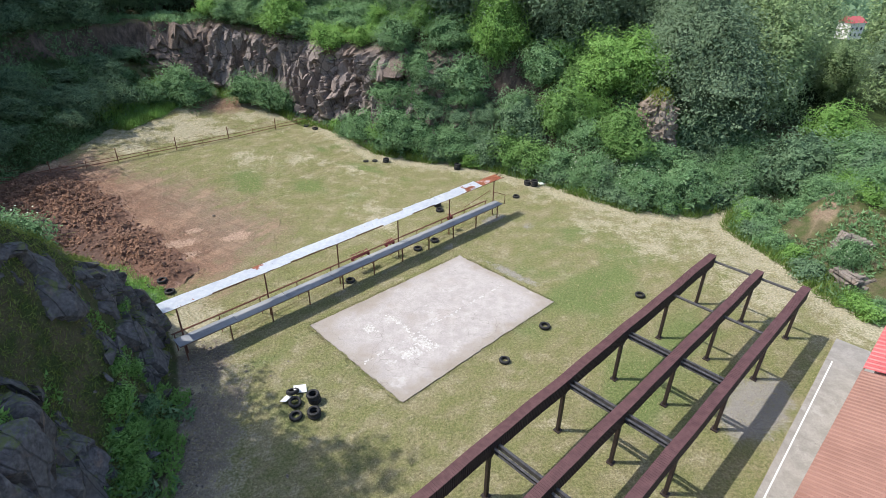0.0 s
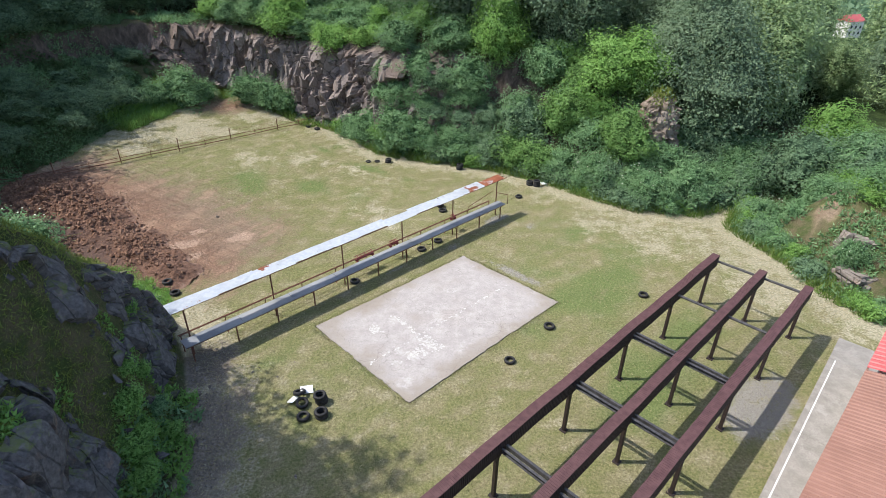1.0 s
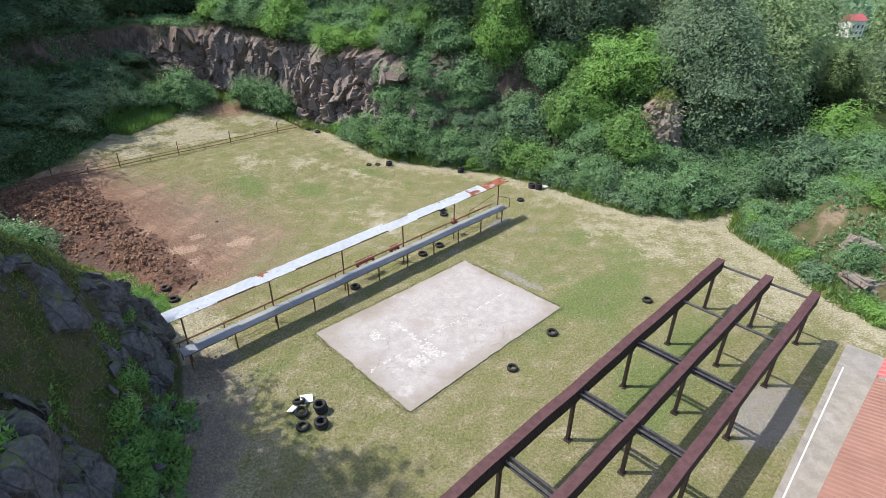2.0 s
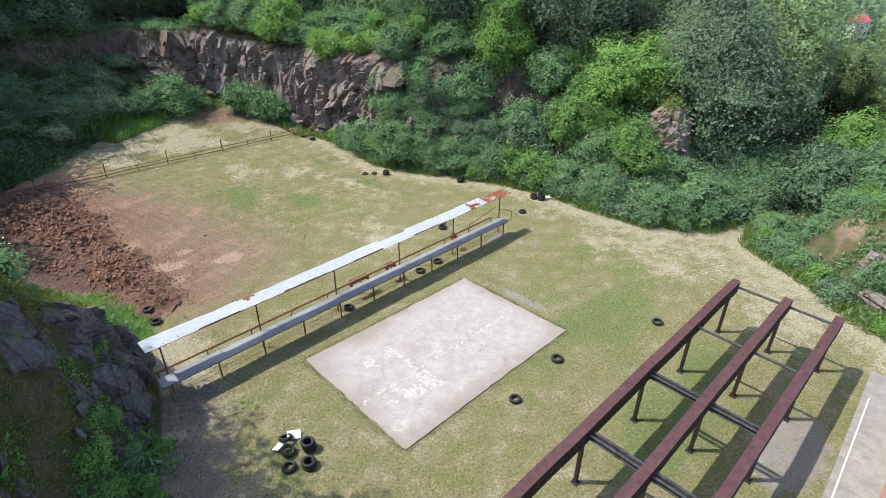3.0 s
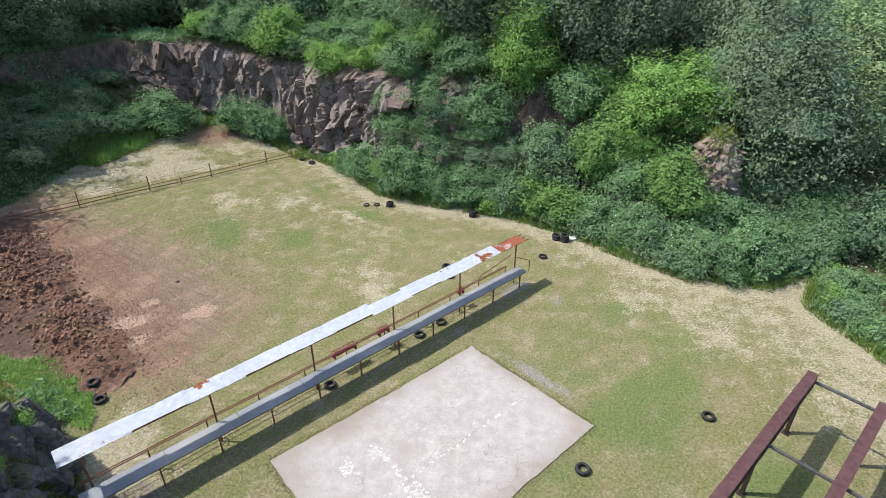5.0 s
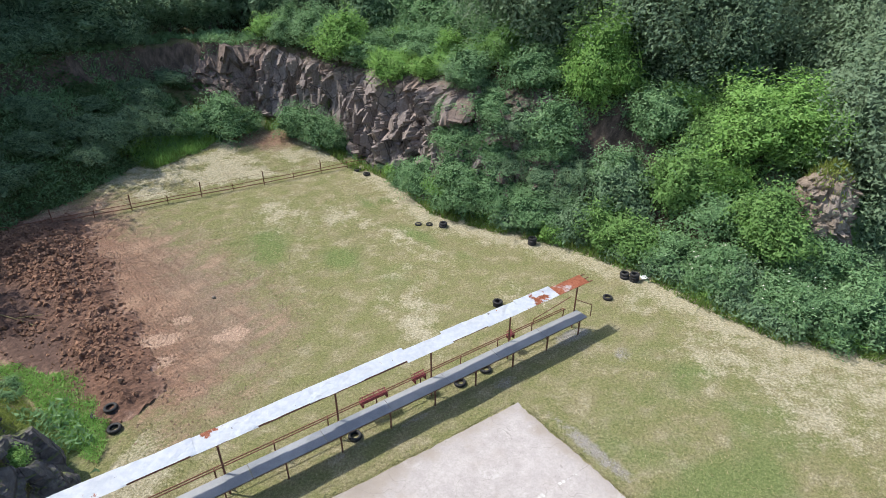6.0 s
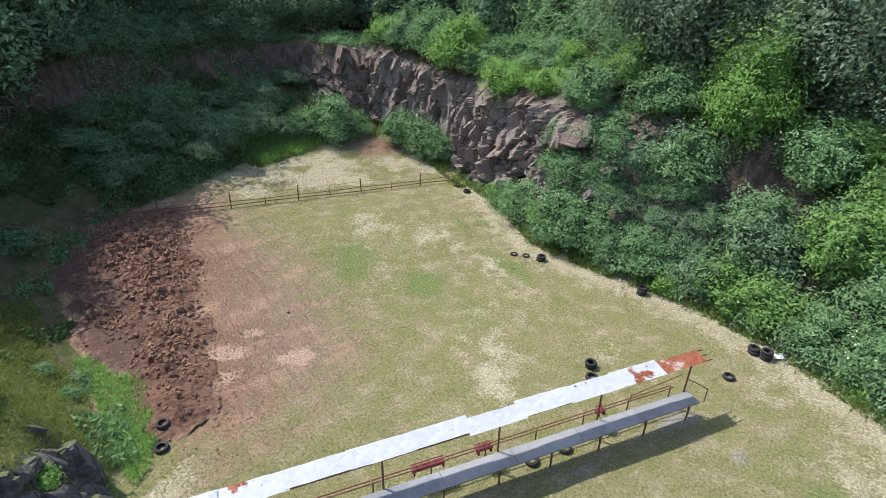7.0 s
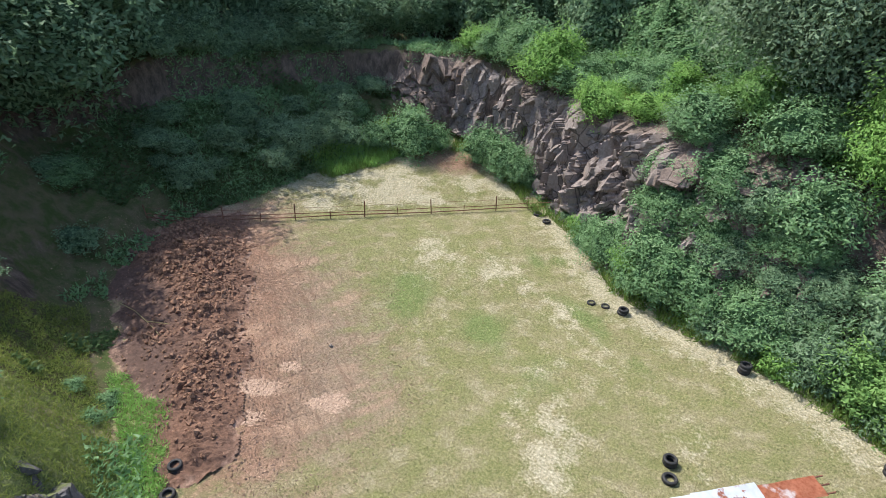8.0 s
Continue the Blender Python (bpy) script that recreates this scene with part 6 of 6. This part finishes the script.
# ---- rock outcrops among the shrubs ----
def outcrop(x, y, z0, tall, wide, seed, label, beds, earth=True):
    """A broken, bedded crag: an earthy core, and layered blocks standing out of its front."""
    root = thing("rock_outcrop", label, "rock", pose(x, y, z0))
    r = np.random.default_rng(seed)
    turns, levels = 72, 48
    a, v = np.meshgrid(np.linspace(0, 2 * math.pi, turns, endpoint=False), np.linspace(0, 1, levels))
    q = wide * (1.25 - 0.55 * v**1.5) * np.sqrt(np.clip(1 - np.clip((v - 0.7) / 0.3, 0, 1) ** 2 * 0.97, 0, 1))
    p = np.stack([np.cos(a) * q, np.sin(a) * q, v * tall - 0.5], -1).reshape(-1, 3)
    step = facets(p, seed, np.array([0.5, 0.5, 0.3]), 0.3, 0.5, 0.1) + 0.12 * fractal(p[:, 0] * 3 + p[:, 2], p[:, 1] * 3, 1.0, seed)
    shape = p[:, :2] / (np.linalg.norm(p[:, :2], axis=1, keepdims=True) + 1e-6)
    p[:, :2] += shape * (step * np.minimum(1, q.ravel() / wide))[:, None]
    idx = np.arange(turns * levels).reshape(levels, turns)
    nxt = np.roll(idx, -1, 1)
    faces = np.stack([idx[:-1], nxt[:-1], nxt[1:], idx[1:]], -1).reshape(-1, 4)
    part("core", mesh_from("core", p, faces, "crag_earth" if earth else "tan_rock"), "crag_earth" if earth else "tan_rock", root)
    kinds = []
    for k in range(7):
        bm = box(bmesh.new(), (0.7 + 0.5 * r.random(), 0.6, 0.24 + 0.12 * r.random()), bevel=0.03)
        for vert in bm.verts:
            vert.co += Vector(r.normal(0, 0.035, 3))
        data = bpy.data.meshes.new("rock")
        bm.to_mesh(data)
        bm.free()
        data.materials.append(MAT["tan_rock"])
        kinds.append(data)
    face = math.atan2(-y, -x)
    for bed in range(beds):
        z = 0.05 + 0.33 * bed
        for k in range(4):
            t = face + (k - 1.5) * 0.55 + r.normal(0, 0.12)
            reach = wide * (1.12 - 0.25 * bed / beds) + r.normal(0, 0.14) - 0.1
            ob = new("rock", kinds[r.integers(7)])
            ob.parent = root
            ob.matrix_basis = pose(math.cos(t) * reach, math.sin(t) * reach, z + r.normal(0, 0.07), r.normal(0, 9), r.normal(0, 10), math.degrees(t) + 90 + r.normal(0, 20)) @ Matrix.Diagonal((0.5 + 0.8 * r.random(), 0.9, 0.7 + 0.6 * r.random(), 1))
    return root


outcrop(15.0, 38.4, 2.7, 4.5, 1.25, 5, "tan layered rock crag standing among shrubs", 4)
outcrop(22.9, 26.0, 0.4, 2.3, 1.15, 6, "grey layered stones broken out of the bank", 6, False)
outcrop(21.9, 24.4, 0.1, 1.2, 0.8, 7, "low layered stones broken out of the bank", 3, False)


def crumbs(name, points, spread, count, seed):
    """Chalky crumbs along a crack in the slab, a few millimetres proud."""
    r = np.random.default_rng(seed)
    pts = np.array(points, float)
    seg = np.r_[0, np.cumsum(np.hypot(*np.diff(pts, axis=0).T))]
    verts, faces = [], []
    for k in range(count):
        t = r.random() * seg[-1]
        cx, cy = np.interp(t, seg, pts[:, 0]) + r.normal(0, spread), np.interp(t, seg, pts[:, 1]) + r.normal(0, spread)
        q, b = 0.010 + 0.055 * r.random() ** 3, len(verts)
        for j in range(6):
            a = j * 1.047 + r.random() * 0.6
            verts.append((cx + math.cos(a) * q * (0.6 + 0.7 * r.random()), cy + math.sin(a) * q * (0.6 + 0.7 * r.random()), 0.048 + 0.00003 * k))
        faces.append(tuple(range(b, b + 6)))
    return tagged(new(name, mesh_from(name, verts, faces, "mortar")), "white crumbled mortar along a crack in the slab", "mortar", kind="stuff")


crumbs("mortar", [(3.4, 23.92), (0.1, 20.7), (-3.3, 17.4)], 0.03, 170, 1)
crumbs("mortar", [(-2.6, 20.9), (-1.7, 20.0), (-1.3, 19.35), (-0.9, 17.9)], 0.07, 180, 2)
crumbs("mortar", [(-1.0, 19.1), (-0.3, 18.5)], 0.17, 320, 3)
crumbs("mortar", [(-1.6, 17.9), (-1.1, 18.4)], 0.16, 160, 5)
crumbs("mortar", [(-3.5, 19.9), (-3.2, 19.6)], 0.12, 150, 4)


def target_carrier(s, n, z, length, label):
    root = thing("target_carrier", label, "carrier", at_line(s, n, z))
    part("frame", box(bmesh.new(), (length, 0.22, 0.05), (0, 0, 0.03), bevel=0.01), "red_paint", root)
    for k in range(5):
        part("rod", rod(bmesh.new(), (-length / 2 + 0.1 + k * (length - 0.2) / 4, -0.12, 0.06), (-length / 2 + 0.14 + k * (length - 0.2) / 4, 0.12, 0.2), 0.018, 6), "red_paint", root)
    for y in (-0.11, 0.11):
        part("side_bar", rod(bmesh.new(), (-length / 2, y, 0.16), (length / 2, y, 0.16), 0.02, 6), "red_paint", root)
    for x in (-length / 2 + 0.06, length / 2 - 0.06):
        part("clamp", box(bmesh.new(), (0.05, 0.26, 0.18), (x, 0, -0.05)), "red_paint", root)


target_carrier(14.55, 20.88, 0.90, 1.15, "worn red steel target carrier on the rail")
target_carrier(16.6, 20.88, 0.90, 0.6, "small worn red steel carrier on the rail")
target_carrier(21.4, 20.88, 0.90, 0.35, "small worn red steel carrier on the rail")


def board(x, y, size, turn, tip, label):
    root = thing("white_board", label, "board", pose(x, y, ground_at(x, y) + 0.12, tip, 8, turn))
    part("panel", box(bmesh.new(), (size, size * 0.7, 0.02), (0, 0, 0), bevel=0.006), "white", root)


board(-5.62, 15.75, 0.5, 20, 20, "white plastic board leaning on old tyres")
board(-6.05, 15.2, 0.42, 70, -15, "white plastic board lying by old tyres")
board(7.15, 37.35, 0.45, 30, 12, "pale board lying by old tyres")


def stone_lump(x, y, size, label):
    kinds = rock_meshes("stone", int(abs(x * 100)), 1)
    ob = new("stone", kinds[0])
    ob.matrix_basis = pose(x, y, ground_at(x, y) + 0.1 * size, 0, 0, x * 50) @ Matrix.Scale(size, 4)
    tagged(ob, label, "stone")


for x, y, q in ((-5.1, 11.7, 0.22), (-14.9, 31.2, 0.35), (-22.6, 51.6, 0.35), (-8.2, 12.2, 0.25), (-7.6, 13.6, 0.2)):
    stone_lump(x, y, q, "pale stone lying on the ground")


def path_stones():
    """Small stones fallen from the spur onto the trodden earth at its foot."""
    r = np.random.default_rng(53)
    n = 2600
    x, y = r.normal(-9.0, 1.0, n), r.uniform(8, 18.8, n)
    x -= 0.25 * np.clip(y - 13, 0, 6)
    keep = r.random(n) < np.clip(0.5 + 0.9 * fractal(x, y, 0.7, 54), 0.1, 1)
    x, y = x[keep], y[keep]
    n = len(x)
    q = (0.02 + 0.09 * r.random(n) ** 5)[:, None, None]
    knob = np.array([(1, 0, 0), (-0.5, 0.87, 0), (-0.5, -0.87, 0), (0, 0, 0.8)])[None] * (0.6 + 0.8 * r.random((n, 4, 1)))
    a = r.random(n) * 6.28
    turn = np.stack([np.stack([np.cos(a), -np.sin(a), 0 * a], -1), np.stack([np.sin(a), np.cos(a), 0 * a], -1), np.stack([0 * a, 0 * a, 1 + 0 * a], -1)], 1)
    verts = np.einsum("nij,nkj->nki", turn, knob * q) + np.stack([x, y, terrain(x, y)], -1)[:, None]
    faces = (np.arange(n)[:, None, None] * 4 + np.array([(0, 1, 3), (1, 2, 3), (2, 0, 3)])[None]).reshape(-1, 3)
    tagged(new("path_stones", mesh_from("path_stones", verts.reshape(-1, 3), faces, "stone")), "small grey stones strewn on trodden earth", "stones", kind="stuff")


path_stones()


def fallen_branch():
    root = thing("fallen_branch", "bare pale fallen branch beside the soil", "branch")
    pts = [(-24.9, 27.2), (-23.8, 27.3), (-22.7, 27.2), (-21.4, 27.0)]
    part("limb", tube([(x, y, ground_at(x, y) + 0.35) for x, y in pts], 0.022), "hay", root)
    part("twig", tube([(-22.7, 27.2, ground_at(-22.7, 27.2) + 0.35), (-21.5, 27.6, ground_at(-21.5, 27.6) + 0.5)], 0.016), "hay", root)


fallen_branch()


def tuft_top(x, y, z, seed):
    """Dry grass and small leaves on top of a rock."""
    r = np.random.default_rng(seed)
    n = 500
    xs, ys = x + r.normal(0, 0.5, n), y + r.normal(0, 0.5, n)
    way = r.normal(0, 0.5, (n, 3)) + (0, 0, 0.8)
    at = np.stack([xs, ys, np.full(n, z) - 0.9 * ((xs - x) ** 2 + (ys - y) ** 2)], 1)
    side = r.normal(0, 0.03, (n, 3))
    verts = np.stack([at + side, at + way * 0.24, at - side], 1).reshape(-1, 3)
    tagged(new("grass_tuft", mesh_from("grass_tuft", verts, leaves(n), "bank")), "dry yellowish grass on top of a rock", "grass", kind="stuff")


tuft_top(14.9, 38.3, 6.8, 1)
tuft_top(15.3, 38.9, 6.8, 2)


def soil_crumbs():
    """Small crumbs of soil over the scraped ground, thinning out into the grass."""
    r = np.random.default_rng(31)
    n = 60000
    x, y = r.uniform(-31, -9, n), r.uniform(22, 39, n)
    w = inside_shape(x, y, SCRAPED, 7.0) * (0.35 + 0.65 * smoothstep(-0.3, 0.4, fractal(x, y, 0.6, 95)))
    keep = r.random(n) < 0.8 * w
    x, y = x[keep], y[keep]
    n = len(x)
    z = terrain(x, y) + 0.01
    q = ((0.015 + 0.035 * r.random(n) ** 4) * (1 + 0.6 * inside_shape(x, y, HEAP, 6.0)))[:, None, None]
    shape = np.array([(1, 0, 0), (-0.5, 0.87, 0), (-0.5, -0.87, 0), (0, 0, 1.0)])[None] * (0.6 + 0.8 * r.random((n, 4, 1)))
    a = r.random(n) * 6.28
    turn = np.stack([np.stack([np.cos(a), -np.sin(a), 0 * a], -1), np.stack([np.sin(a), np.cos(a), 0 * a], -1), np.stack([0 * a, 0 * a, 1 + 0 * a], -1)], 1)
    verts = np.einsum("nij,nkj->nki", turn, shape * q) + np.stack([x, y, z], -1)[:, None]
    base = np.arange(n)[:, None, None] * 4
    faces = (base + np.array([(0, 1, 3), (1, 2, 3), (2, 0, 3)])[None]).reshape(-1, 3)
    tagged(new("soil_crumbs", mesh_from("soil_crumbs", verts.reshape(-1, 3), faces, "clod_light")), "small crumbs of dry reddish soil", "soil", kind="stuff")


soil_crumbs()


def slab_fringe():
    """Grass that creeps over the edges of the slab."""
    r = np.random.default_rng(77)
    corners = np.array([(0.97, 26.74), (5.70, 22.27), (-1.46, 15.14), (-6.21, 19.96)])
    xs, ys = [], []
    for a, b in zip(corners, np.roll(corners, -1, 0)):
        n = int(np.hypot(*(b - a)) * 130)
        t = r.random(n)[:, None]
        out = np.array([(b - a)[1], -(b - a)[0]]) / np.hypot(*(b - a))
        p = a + (b - a) * t + out * (r.normal(-0.05, 0.07, n)[:, None]) + r.normal(0, 0.01, (n, 2))
        p = p[fractal(p[:, 0], p[:, 1], 1.3, 21) > -0.25]
        xs.append(p[:, 0])
        ys.append(p[:, 1])
    strew("slab_fringe", "ragged grass creeping over the concrete edge", "grass", np.concatenate(xs), np.concatenate(ys), 0.08, "turf", 78, 0.3, 0.5, 0.2, True)


slab_fringe()
